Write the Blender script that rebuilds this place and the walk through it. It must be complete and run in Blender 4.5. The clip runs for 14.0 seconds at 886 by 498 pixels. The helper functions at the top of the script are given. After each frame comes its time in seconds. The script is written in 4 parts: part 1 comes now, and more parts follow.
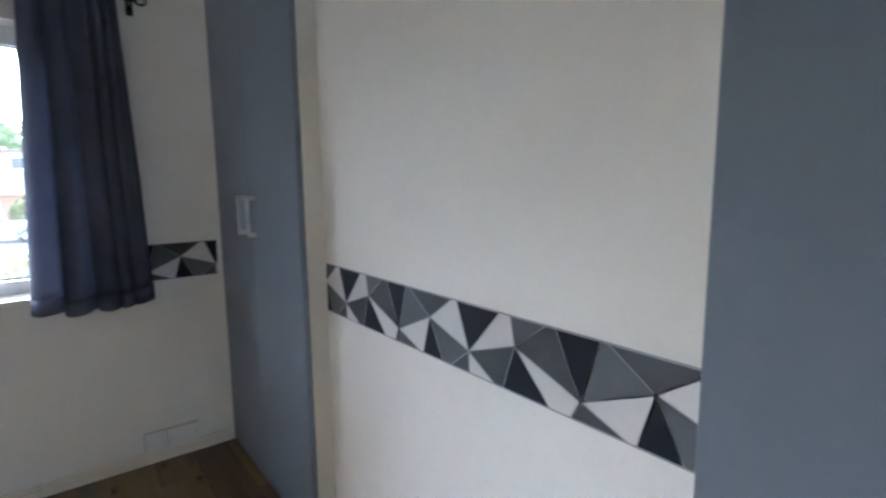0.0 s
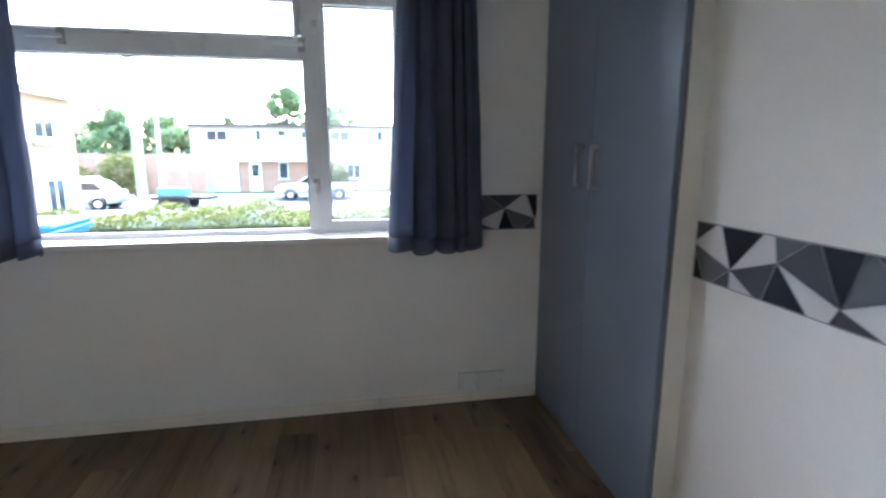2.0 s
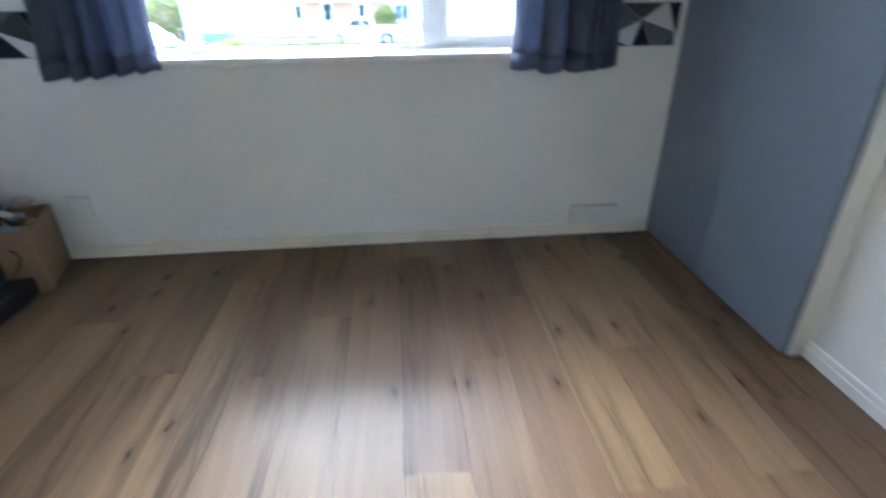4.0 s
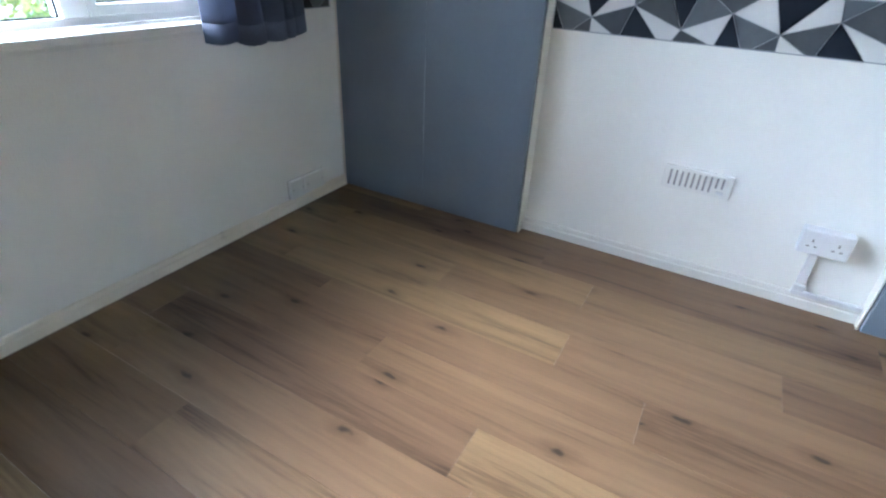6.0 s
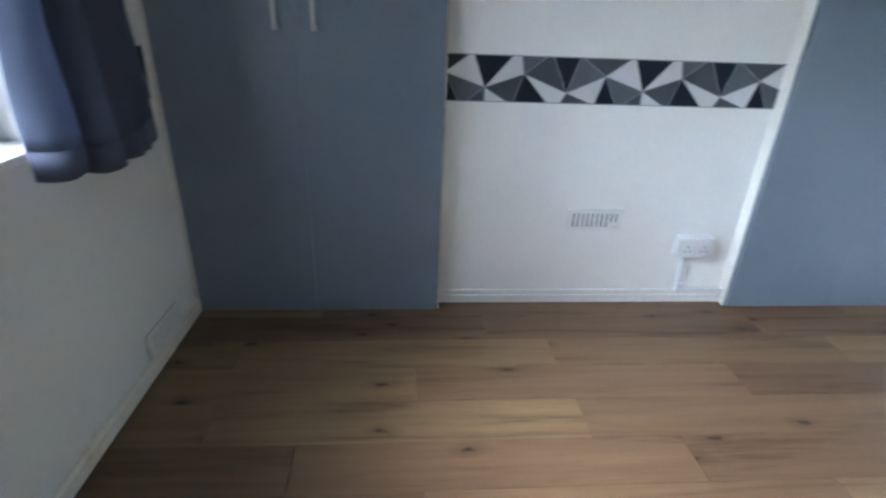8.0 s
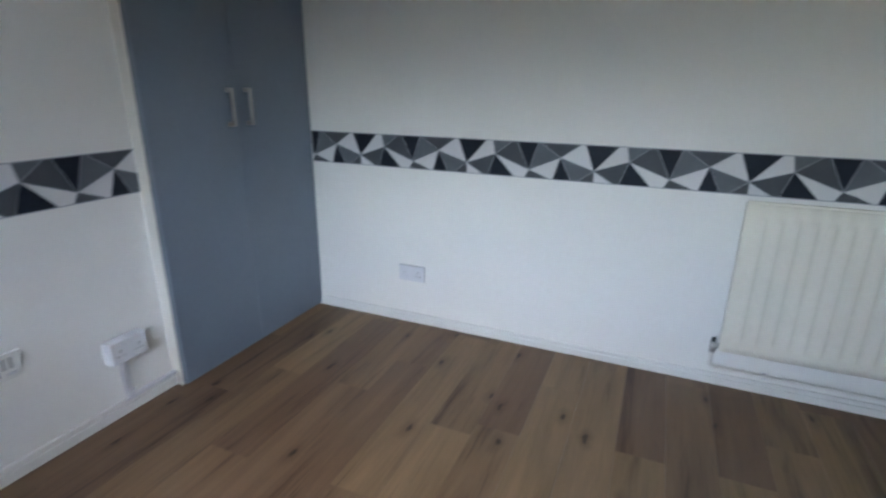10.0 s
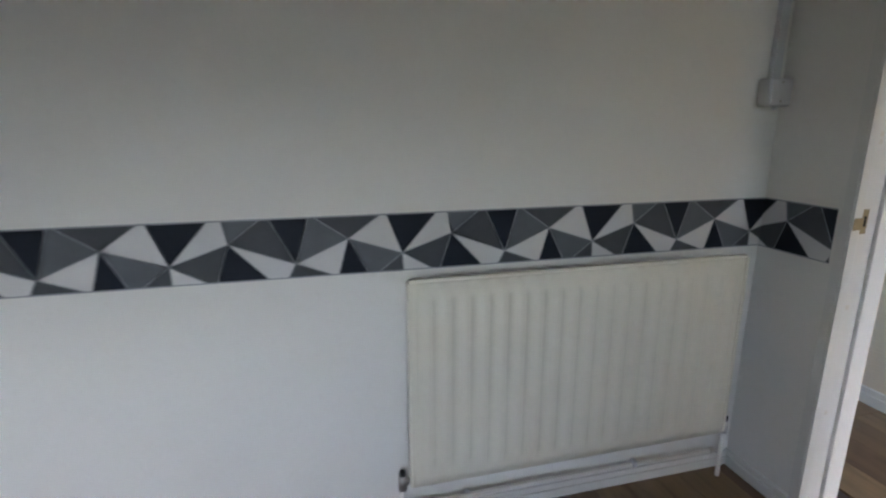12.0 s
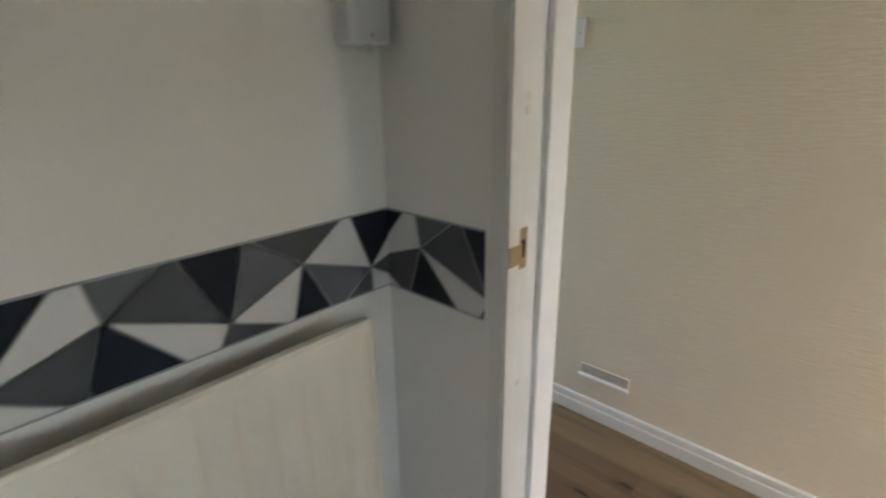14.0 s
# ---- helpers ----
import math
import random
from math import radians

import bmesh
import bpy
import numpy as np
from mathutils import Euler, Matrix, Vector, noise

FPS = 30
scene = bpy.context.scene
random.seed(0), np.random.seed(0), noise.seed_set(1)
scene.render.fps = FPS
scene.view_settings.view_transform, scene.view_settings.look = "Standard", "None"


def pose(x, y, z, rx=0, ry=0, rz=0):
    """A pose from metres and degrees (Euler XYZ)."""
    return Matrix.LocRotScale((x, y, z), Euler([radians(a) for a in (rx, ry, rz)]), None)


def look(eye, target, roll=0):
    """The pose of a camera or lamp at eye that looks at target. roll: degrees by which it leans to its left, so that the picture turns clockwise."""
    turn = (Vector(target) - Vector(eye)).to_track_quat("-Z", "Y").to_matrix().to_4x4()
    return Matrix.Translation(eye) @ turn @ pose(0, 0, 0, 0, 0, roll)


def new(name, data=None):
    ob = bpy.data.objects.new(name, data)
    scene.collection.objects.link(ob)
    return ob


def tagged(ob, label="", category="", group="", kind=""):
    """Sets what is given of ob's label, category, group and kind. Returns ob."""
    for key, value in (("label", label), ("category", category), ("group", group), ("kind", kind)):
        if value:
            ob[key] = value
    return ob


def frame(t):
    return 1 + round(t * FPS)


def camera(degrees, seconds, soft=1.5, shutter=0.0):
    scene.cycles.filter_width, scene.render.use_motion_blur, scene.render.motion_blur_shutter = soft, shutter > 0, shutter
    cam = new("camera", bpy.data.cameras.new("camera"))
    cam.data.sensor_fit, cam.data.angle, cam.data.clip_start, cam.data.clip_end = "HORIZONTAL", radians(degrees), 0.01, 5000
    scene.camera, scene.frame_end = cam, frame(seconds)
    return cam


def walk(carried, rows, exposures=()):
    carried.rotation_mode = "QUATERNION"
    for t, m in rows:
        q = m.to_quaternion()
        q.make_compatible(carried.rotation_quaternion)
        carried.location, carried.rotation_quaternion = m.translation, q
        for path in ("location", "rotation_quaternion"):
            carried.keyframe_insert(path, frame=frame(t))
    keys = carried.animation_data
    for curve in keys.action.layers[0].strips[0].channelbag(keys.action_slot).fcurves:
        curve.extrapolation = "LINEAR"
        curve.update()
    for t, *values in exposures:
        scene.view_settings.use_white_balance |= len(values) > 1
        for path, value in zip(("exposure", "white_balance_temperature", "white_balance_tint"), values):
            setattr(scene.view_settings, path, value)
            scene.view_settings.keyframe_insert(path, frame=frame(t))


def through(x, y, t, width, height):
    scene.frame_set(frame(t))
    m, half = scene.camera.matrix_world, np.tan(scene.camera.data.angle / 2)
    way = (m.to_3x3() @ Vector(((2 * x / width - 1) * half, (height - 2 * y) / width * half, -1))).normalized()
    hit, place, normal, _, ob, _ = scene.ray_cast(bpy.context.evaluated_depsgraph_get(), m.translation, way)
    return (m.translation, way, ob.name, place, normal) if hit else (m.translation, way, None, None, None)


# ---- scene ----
cam = camera(82.8, 14.0, soft=2.2, shutter=0.4)
PATH = [
    (0, (2.608, 0.669, 1.26), (3.83, 2.228, 0.985), -0.6),
    (0.5, (2.547, 0.674, 1.256), (3.54, 2.391, 0.994), 0.1),
    (1, (2.47, 0.677, 1.223), (3.252, 2.502, 0.986), 1.3),
    (1.5, (2.421, 0.827, 1.209), (2.969, 2.726, 0.908), 0.5),
    (2, (2.368, 0.965, 1.172), (2.725, 2.897, 0.8), 0.0),
    (2.5, (2.325, 1.081, 1.172), (2.417, 3.026, 0.716), -0.3),
    (3, (2.277, 1.183, 1.18), (2.112, 3.091, 0.605), -1.0),
    (3.5, (2.177, 1.204, 1.081), (2.0, 3.058, 0.352), -0.9),
    (4, (2.07, 1.046, 1.03), (2.223, 2.823, 0.123), -0.7),
    (4.2, (1.995, 0.987, 1.029), (2.415, 2.682, 0.054), 0.7),
    (6.3, (1.352, 1.719, 1.066), (2.924, 2.453, 0.07), 2.9),
    (6.5, (1.358, 1.83, 1.071), (2.962, 2.513, 0.09), 3.3),
    (7, (1.38, 2.087, 1.07), (3.058, 2.632, 0.128), 3.7),
    (7.2, (1.384, 2.177, 1.076), (3.106, 2.633, 0.165), 3.5),
    (9.3, (1.604, 2.388, 1.155), (2.845, 1.005, 0.413), 1.3),
    (9.5, (1.583, 2.329, 1.165), (2.669, 0.801, 0.467), 1.0),
    (10, (1.533, 2.226, 1.221), (2.279, 0.477, 0.604), 0.6),
    (10.5, (1.482, 1.985, 1.175), (1.999, 0.126, 0.649), 0.1),
    (11, (1.526, 1.854, 1.205), (1.69, -0.083, 0.731), -0.2),
    (11.5, (1.528, 1.583, 1.234), (1.315, -0.343, 0.737), -0.1),
    (12, (1.435, 1.32, 1.218), (0.945, -0.56, 0.742), 0.0),
    (12.5, (1.315, 1.144, 1.179), (0.686, -0.69, 0.69), -0.0),
    (13, (1.156, 0.932, 1.179), (0.241, -0.764, 0.643), 0.0),
    (13.5, (0.874, 0.807, 1.182), (-0.315, -0.695, 0.608), -0.9),
    (14, (0.611, 0.723, 1.222), (-0.769, -0.575, 0.581), -0.8),
]
EXPOSURES = [(0.0, 4.4, 5500, 13), (0.7, 4.2, 5500, 13), (1.5, 4.1, 5450, 13), (3.0, 4.4, 5250, 12), (3.5, 4.65, 5100, 11), (4.0, 4.85, 5000, 9), (7.0, 4.75, 5050, 8), (9.3, 3.8, 5200, 11), (11.0, 3.3, 5450, 14), (12.5, 3.1, 5800, 15), (14.0, 3.4, 6150, 13)]
walk(cam, [(t, look(eye, target, roll)) for t, eye, target, roll in PATH], EXPOSURES)
# ---- world, sun ----
SUN_ELEV, SUN_TURN = 43, -13          # degrees: height, and turn from the window's axis
world = bpy.data.worlds.new("overcast_sky")
scene.world = world
world.use_nodes = True
wn = world.node_tree
sky = wn.nodes.new("ShaderNodeTexSky")
sky.sky_type, sky.sun_disc = "NISHITA", False
sky.sun_elevation, sky.sun_rotation = radians(SUN_ELEV), radians(SUN_TURN)
sky.air_density, sky.dust_density = 1.0, 2.4
wn.links.new(sky.outputs[0], wn.nodes["Background"].inputs[0])
wn.nodes["Background"].inputs[1].default_value = 0.15

sun_data = bpy.data.lights.new("sun", "SUN")
sun_data.energy, sun_data.angle, sun_data.color = 1.5, radians(150), (1.0, 0.96, 0.90)
sun = new("sun", sun_data)
sun.matrix_world = look((0, 0, 0), (-math.sin(radians(SUN_TURN)), -math.cos(radians(SUN_TURN)), -math.tan(radians(SUN_ELEV))))


# ---- materials ----
def node(nt, kind, **inputs):
    n = nt.nodes.new(kind)
    for k, v in inputs.items():
        n.inputs[k.replace("_", " ")].default_value = v
    return n


def material(name, color, rough=0.6, metal=0.0, spec=0.5, vary=0.06, scale=3.0, bump=0.0, bump_scale=200.0, fine=0.0, stretch=(1, 1, 1), depth=0.002):
    """Principled paint with broad tone variation, finer speckle and relief, in object space."""
    m = bpy.data.materials.new(name)
    m.use_nodes = True
    nt = m.node_tree
    b = nt.nodes["Principled BSDF"]
    b.inputs["Roughness"].default_value, b.inputs["Metallic"].default_value = rough, metal
    b.inputs["Specular IOR Level"].default_value = spec
    co = nt.nodes.new("ShaderNodeTexCoord")
    n1 = node(nt, "ShaderNodeTexNoise", Scale=scale, Detail=5.0, Roughness=0.6)
    n2 = node(nt, "ShaderNodeTexNoise", Scale=scale * 25, Detail=3.0)
    for n in (n1, n2):
        nt.links.new(co.outputs["Object"], n.inputs["Vector"])
    mixed = nt.nodes.new("ShaderNodeMath")
    mixed.operation = "MULTIPLY_ADD"
    mixed.inputs[1].default_value = 0.35 + fine
    nt.links.new(n2.outputs[0], mixed.inputs[0])
    nt.links.new(n1.outputs[0], mixed.inputs[2])
    ramp = nt.nodes.new("ShaderNodeValToRGB")
    ramp.color_ramp.elements[0].position, ramp.color_ramp.elements[1].position = 0.4, 0.95
    ramp.color_ramp.elements[0].color = (*[c * (1 - vary) for c in color], 1)
    ramp.color_ramp.elements[1].color = (*[min(1, c * (1 + vary)) for c in color], 1)
    nt.links.new(mixed.outputs[0], ramp.inputs[0])
    nt.links.new(ramp.outputs[0], b.inputs["Base Color"])
    rr = nt.nodes.new("ShaderNodeMapRange")
    rr.inputs[3].default_value, rr.inputs[4].default_value = max(0.02, rough - 0.07), min(1, rough + 0.07)
    nt.links.new(n1.outputs[0], rr.inputs[0])
    nt.links.new(rr.outputs[0], b.inputs["Roughness"])
    if bump:
        n3 = node(nt, "ShaderNodeTexNoise", Scale=bump_scale, Detail=4.0)
        mp = nt.nodes.new("ShaderNodeMapping")
        mp.inputs["Scale"].default_value = stretch
        nt.links.new(co.outputs["Object"], mp.inputs[0])
        nt.links.new(mp.outputs[0], n3.inputs["Vector"])
        bp = node(nt, "ShaderNodeBump", Strength=bump, Distance=depth)
        nt.links.new(n3.outputs[0], bp.inputs["Height"])
        nt.links.new(bp.outputs[0], b.inputs["Normal"])
    return m


def wood_material(name, light, dark, knots=True):
    """Oak-look planks: long grain along y, darker streaks and knots, a tone of its own for each plank."""
    m = bpy.data.materials.new(name)
    m.use_nodes = True
    nt = m.node_tree
    L = nt.links.new
    b = nt.nodes["Principled BSDF"]
    b.inputs["Specular IOR Level"].default_value = 0.33
    co, info = nt.nodes.new("ShaderNodeTexCoord"), nt.nodes.new("ShaderNodeObjectInfo")
    shift = nt.nodes.new("ShaderNodeVectorMath")
    shift.operation = "MULTIPLY"
    shift.inputs[1].default_value = (37.0, 71.0, 13.0)
    L(info.outputs["Random"], shift.inputs[0])
    add = nt.nodes.new("ShaderNodeVectorMath")
    L(co.outputs["Object"], add.inputs[0])
    L(shift.outputs[0], add.inputs[1])

    def noise_at(sx, sy, detail, rough=0.6, distortion=0.0):
        mp = nt.nodes.new("ShaderNodeMapping")
        mp.inputs["Scale"].default_value = (sx, sy, 1)
        L(add.outputs[0], mp.inputs[0])
        n = node(nt, "ShaderNodeTexNoise", Scale=1.0, Detail=detail, Roughness=rough, Distortion=distortion)
        L(mp.outputs[0], n.inputs["Vector"])
        return n.outputs[0]

    broad, streak, grain = noise_at(8, 0.7, 4, 0.65, 0.8), noise_at(19, 1.1, 5, 0.65, 0.6), noise_at(150, 5, 5, 0.7)
    ramp = nt.nodes.new("ShaderNodeValToRGB")
    e = ramp.color_ramp.elements
    e[0].position, e[0].color = 0.36, (*dark, 1)
    e[1].position, e[1].color = 0.65, (*light, 1)
    mid = e.new(0.47)
    mid.color = (*[(a * 0.62 + c * 0.38) for a, c in zip(light, dark)], 1)
    s = nt.nodes.new("ShaderNodeMath")
    s.operation = "MULTIPLY_ADD"
    s.inputs[1].default_value, s.inputs[2].default_value = 0.52, 0.0
    L(broad, s.inputs[0])
    s2 = nt.nodes.new("ShaderNodeMath")
    s2.operation = "MULTIPLY_ADD"
    s2.inputs[1].default_value = 0.34
    L(streak, s2.inputs[0])
    L(s.outputs[0], s2.inputs[2])
    s3 = nt.nodes.new("ShaderNodeMath")
    s3.operation = "MULTIPLY_ADD"
    s3.inputs[1].default_value = 0.16
    L(grain, s3.inputs[0])
    L(s2.outputs[0], s3.inputs[2])
    L(s3.outputs[0], ramp.inputs[0])
    # dark drawn-out cracks where the streak noise is lowest
    crack = nt.nodes.new("ShaderNodeMapRange")
    crack.inputs[1].default_value, crack.inputs[2].default_value = 0.36, 0.29
    crack.inputs[3].default_value, crack.inputs[4].default_value = 0.0, 0.36
    L(noise_at(11, 1.0, 4, 0.6, 1.2), crack.inputs[0])
    col = nt.nodes.new("ShaderNodeMixRGB")
    col.inputs[2].default_value = (*[c * 0.5 for c in dark], 1)
    L(crack.outputs[0], col.inputs[0])
    L(ramp.outputs[0], col.inputs[1])
    last = col.outputs[0]
    if knots:
        mp = nt.nodes.new("ShaderNodeMapping")
        mp.inputs["Scale"].default_value = (4.4, 1.7, 1)
        wob = node(nt, "ShaderNodeTexNoise", Scale=18.0, Detail=2.0)
        L(add.outputs[0], wob.inputs["Vector"])
        wsc = nt.nodes.new("ShaderNodeVectorMath")
        wsc.operation = "MULTIPLY_ADD"
        wsc.inputs[1].default_value = (0.030, 0.05, 0.0)
        L(wob.outputs["Color"], wsc.inputs[0])
        L(add.outputs[0], wsc.inputs[2])
        L(wsc.outputs[0], mp.inputs[0])
        vo = node(nt, "ShaderNodeTexVoronoi", Scale=1.0, Randomness=1.0)
        vo.voronoi_dimensions = "2D"
        L(mp.outputs[0], vo.inputs["Vector"])
        # a soft drawn-out dark halo, then the hard core of the knot
        for r0, r1, most, shade in ((0.14, 0.02, 0.46, 0.8), (0.048, 0.016, 0.85, 0.25)):
            kr = nt.nodes.new("ShaderNodeMapRange")
            kr.inputs[1].default_value, kr.inputs[2].default_value = r0, r1
            kr.inputs[3].default_value, kr.inputs[4].default_value = 0.0, most
            L(vo.outputs["Distance"], kr.inputs[0])
            kn = nt.nodes.new("ShaderNodeMixRGB")
            kn.inputs[2].default_value = (*[c * shade for c in dark], 1)
            L(kr.outputs[0], kn.inputs[0])
            L(last, kn.inputs[1])
            last = kn.outputs[0]
    tone = nt.nodes.new("ShaderNodeMapRange")
    tone.inputs[3].default_value, tone.inputs[4].default_value = 0.72, 1.20
    L(info.outputs["Random"], tone.inputs[0])
    hsv = nt.nodes.new("ShaderNodeHueSaturation")
    L(tone.outputs[0], hsv.inputs["Value"])
    hue = nt.nodes.new("ShaderNodeMapRange")
    hue.inputs[3].default_value, hue.inputs[4].default_value = 0.494, 0.510
    L(info.outputs["Random"], hue.inputs[0])
    L(hue.outputs[0], hsv.inputs["Hue"])
    L(last, hsv.inputs["Color"])
    L(hsv.outputs[0], b.inputs["Base Color"])
    rg = nt.nodes.new("ShaderNodeMapRange")
    rg.inputs[3].default_value, rg.inputs[4].default_value = 0.32, 0.45
    L(streak, rg.inputs[0])
    L(rg.outputs[0], b.inputs["Roughness"])
    bp = node(nt, "ShaderNodeBump", Strength=0.18, Distance=0.001)
    L(grain, bp.inputs["Height"])
    L(bp.outputs[0], b.inputs["Normal"])
    return m


def fabric_material(name, color, through=0.25):
    m = material(name, color, rough=0.95, spec=0.15, vary=0.22, scale=6, bump=0.5, bump_scale=900)
    nt = m.node_tree
    b = nt.nodes["Principled BSDF"]
    tr = node(nt, "ShaderNodeBsdfTranslucent", Color=(*[c * 1.3 for c in color], 1))
    mix = nt.nodes.new("ShaderNodeMixShader")
    mix.inputs[0].default_value = through
    nt.links.new(b.outputs[0], mix.inputs[1])
    nt.links.new(tr.outputs[0], mix.inputs[2])
    nt.links.new(mix.outputs[0], nt.nodes["Material Output"].inputs[0])
    return m


def leaf_material(name, a, c):
    m = bpy.data.materials.new(name)
    m.use_nodes = True
    nt = m.node_tree
    b = nt.nodes["Principled BSDF"]
    b.inputs["Roughness"].default_value = 0.5
    geo = nt.nodes.new("ShaderNodeNewGeometry")
    ramp = nt.nodes.new("ShaderNodeValToRGB")
    ramp.color_ramp.elements[0].color, ramp.color_ramp.elements[1].color = (*a, 1), (*c, 1)
    nt.links.new(geo.outputs["Random Per Island"], ramp.inputs[0])
    nt.links.new(ramp.outputs[0], b.inputs["Base Color"])
    tr = nt.nodes.new("ShaderNodeBsdfTranslucent")
    nt.links.new(ramp.outputs[0], tr.inputs["Color"])
    mix = nt.nodes.new("ShaderNodeMixShader")
    mix.inputs[0].default_value = 0.3
    nt.links.new(b.outputs[0], mix.inputs[1])
    nt.links.new(tr.outputs[0], mix.inputs[2])
    nt.links.new(mix.outputs[0], nt.nodes["Material Output"].inputs[0])
    return m


def glass_material():
    m = bpy.data.materials.new("window_glass")
    m.use_nodes = True
    nt = m.node_tree
    nt.nodes.remove(nt.nodes["Principled BSDF"])
    clear = node(nt, "ShaderNodeBsdfTransparent", Color=(0.93, 0.96, 0.95, 1))
    gloss = node(nt, "ShaderNodeBsdfGlossy", Roughness=0.02)
    fr = node(nt, "ShaderNodeFresnel", IOR=1.45)
    mix = nt.nodes.new("ShaderNodeMixShader")
    nt.links.new(fr.outputs[0], mix.inputs[0])
    nt.links.new(clear.outputs[0], mix.inputs[1])
    nt.links.new(gloss.outputs[0], mix.inputs[2])
    nt.links.new(mix.outputs[0], nt.nodes["Material Output"].inputs[0])
    return m


def clouded_glass_material():
    """Old double glazing gone milky inside, in uneven patches."""
    m = glass_material()
    m.name = "clouded_glass"
    nt = m.node_tree
    out = nt.nodes["Material Output"]
    clear = out.inputs[0].links[0].from_socket
    co = nt.nodes.new("ShaderNodeTexCoord")
    n = node(nt, "ShaderNodeTexNoise", Scale=9.0, Detail=5.0, Roughness=0.65)
    nt.links.new(co.outputs["Object"], n.inputs["Vector"])
    amount = nt.nodes.new("ShaderNodeMapRange")
    amount.inputs[1].default_value, amount.inputs[2].default_value = 0.35, 0.68
    amount.inputs[3].default_value, amount.inputs[4].default_value = 0.004, 0.024
    nt.links.new(n.outputs[0], amount.inputs[0])
    milk = node(nt, "ShaderNodeBsdfTranslucent", Color=(0.86, 0.88, 0.90, 1))
    mix = nt.nodes.new("ShaderNodeMixShader")
    nt.links.new(amount.outputs[0], mix.inputs[0])
    nt.links.new(clear, mix.inputs[1])
    nt.links.new(milk.outputs[0], mix.inputs[2])
    nt.links.new(mix.outputs[0], out.inputs[0])
    return m


def brick_material(name, c1, c2, mortar):
    m = bpy.data.materials.new(name)
    m.use_nodes = True
    nt = m.node_tree
    b = nt.nodes["Principled BSDF"]
    b.inputs["Roughness"].default_value = 0.9
    co = nt.nodes.new("ShaderNodeTexCoord")
    sep = nt.nodes.new("ShaderNodeSeparateXYZ")
    com = nt.nodes.new("ShaderNodeCombineXYZ")
    sm = nt.nodes.new("ShaderNodeMath")
    nt.links.new(co.outputs["Object"], sep.inputs[0])
    nt.links.new(sep.outputs[0], sm.inputs[0])
    nt.links.new(sep.outputs[1], sm.inputs[1])
    nt.links.new(sm.outputs[0], com.inputs[0])
    nt.links.new(sep.outputs[2], com.inputs[1])
    br = node(nt, "ShaderNodeTexBrick", Scale=1.0, Color1=(*c1, 1), Color2=(*c2, 1), Mortar=(*mortar, 1))
    br.inputs["Mortar Size"].default_value, br.inputs["Brick Width"].default_value, br.inputs["Row Height"].default_value = 0.006, 0.225, 0.075
    nt.links.new(com.outputs[0], br.inputs["Vector"])
    nt.links.new(br.outputs[0], b.inputs["Base Color"])
    return m


WALL = material("painted_textured_wallpaper", (0.86, 0.845, 0.80), 0.75, spec=0.25, vary=0.025, scale=1.6, bump=0.5, bump_scale=230, stretch=(1, 1, 0.28))
HALL = material("cream_textured_wallpaper", (0.84, 0.71, 0.51), 0.8, spec=0.2, vary=0.04, scale=2.0, bump=0.65, bump_scale=70, stretch=(1, 0.35, 2.2), depth=0.004)
CEIL = material("white_ceiling_paint", (0.86, 0.86, 0.845), 0.9, vary=0.02, bump=0.3, bump_scale=90)
GLOSS = material("white_gloss_paint", (0.80, 0.79, 0.75), 0.32, vary=0.03, scale=4)
SKIRT = material("aged_cream_gloss_paint", (0.84, 0.79, 0.68), 0.3, vary=0.05, scale=5)
CREAM = material("cream_painted_board", (0.74, 0.71, 0.63), 0.5, vary=0.04, scale=3)
UPVC = material("white_upvc", (0.82, 0.84, 0.85), 0.28, vary=0.02)
FACE = material("white_blank_plate", (0.82, 0.81, 0.78), 0.3, vary=0.02)
EDGE_SHADE = material("plate_edge_shade", (0.46, 0.44, 0.41), 0.8, vary=0.15)
PLAST = material("white_plastic", (0.72, 0.72, 0.73), 0.35, vary=0.02)
GREYB = material("blue_grey_satin_board", (0.175, 0.212, 0.256), 0.36, vary=0.07, scale=2.2, bump=0.08, bump_scale=60)
INNER = material("shaded_wardrobe_inside", (0.05, 0.055, 0.065), 0.6)
STEEL = material("brushed_nickel", (0.55, 0.53, 0.50), 0.30, metal=1.0, vary=0.06)
BRASS = material("worn_brass", (0.40, 0.33, 0.21), 0.35, metal=1.0, vary=0.15)
DARKM = material("dark_chrome", (0.12, 0.12, 0.13), 0.25, metal=1.0)
RADP = material("aged_cream_radiator_enamel", (0.86, 0.82, 0.70), 0.38, vary=0.05, scale=2.5, bump=0.04, bump_scale=80)
COPPER = material("painted_pipe", (0.78, 0.76, 0.70), 0.4)
# grey of the flat strips that stand for shade inside slots and pin holes
SLOT_SHADE = material("vent_slot_shade", (0.26, 0.25, 0.235), 0.9)
SHADE_RUBBER = material("hole_shade_and_rubber", (0.02, 0.02, 0.02), 0.9)
CURT = fabric_material("blue_grey_woven_curtain", (0.130, 0.148, 0.200), 0.40)
HEM = fabric_material("stitched_curtain_hem", (0.118, 0.132, 0.180), 0.2)
WOOD = wood_material("oak_laminate", (0.240, 0.156, 0.084), (0.060, 0.036, 0.019))
BASE = material("floor_underlay", (0.05, 0.035, 0.025), 0.9)
P_WHITE = material("border_white", (0.72, 0.71, 0.70), 0.5, vary=0.02)
P_NAVY = material("border_navy", (0.010, 0.015, 0.026), 0.6, spec=0.3, vary=0.2)
P_MID = material("border_mid_grey", (0.088, 0.096, 0.105), 0.6, spec=0.3, vary=0.18, scale=9)
P_LIGHT = material("border_light_grey", (0.145, 0.156, 0.170), 0.6, spec=0.3, vary=0.16, scale=9)
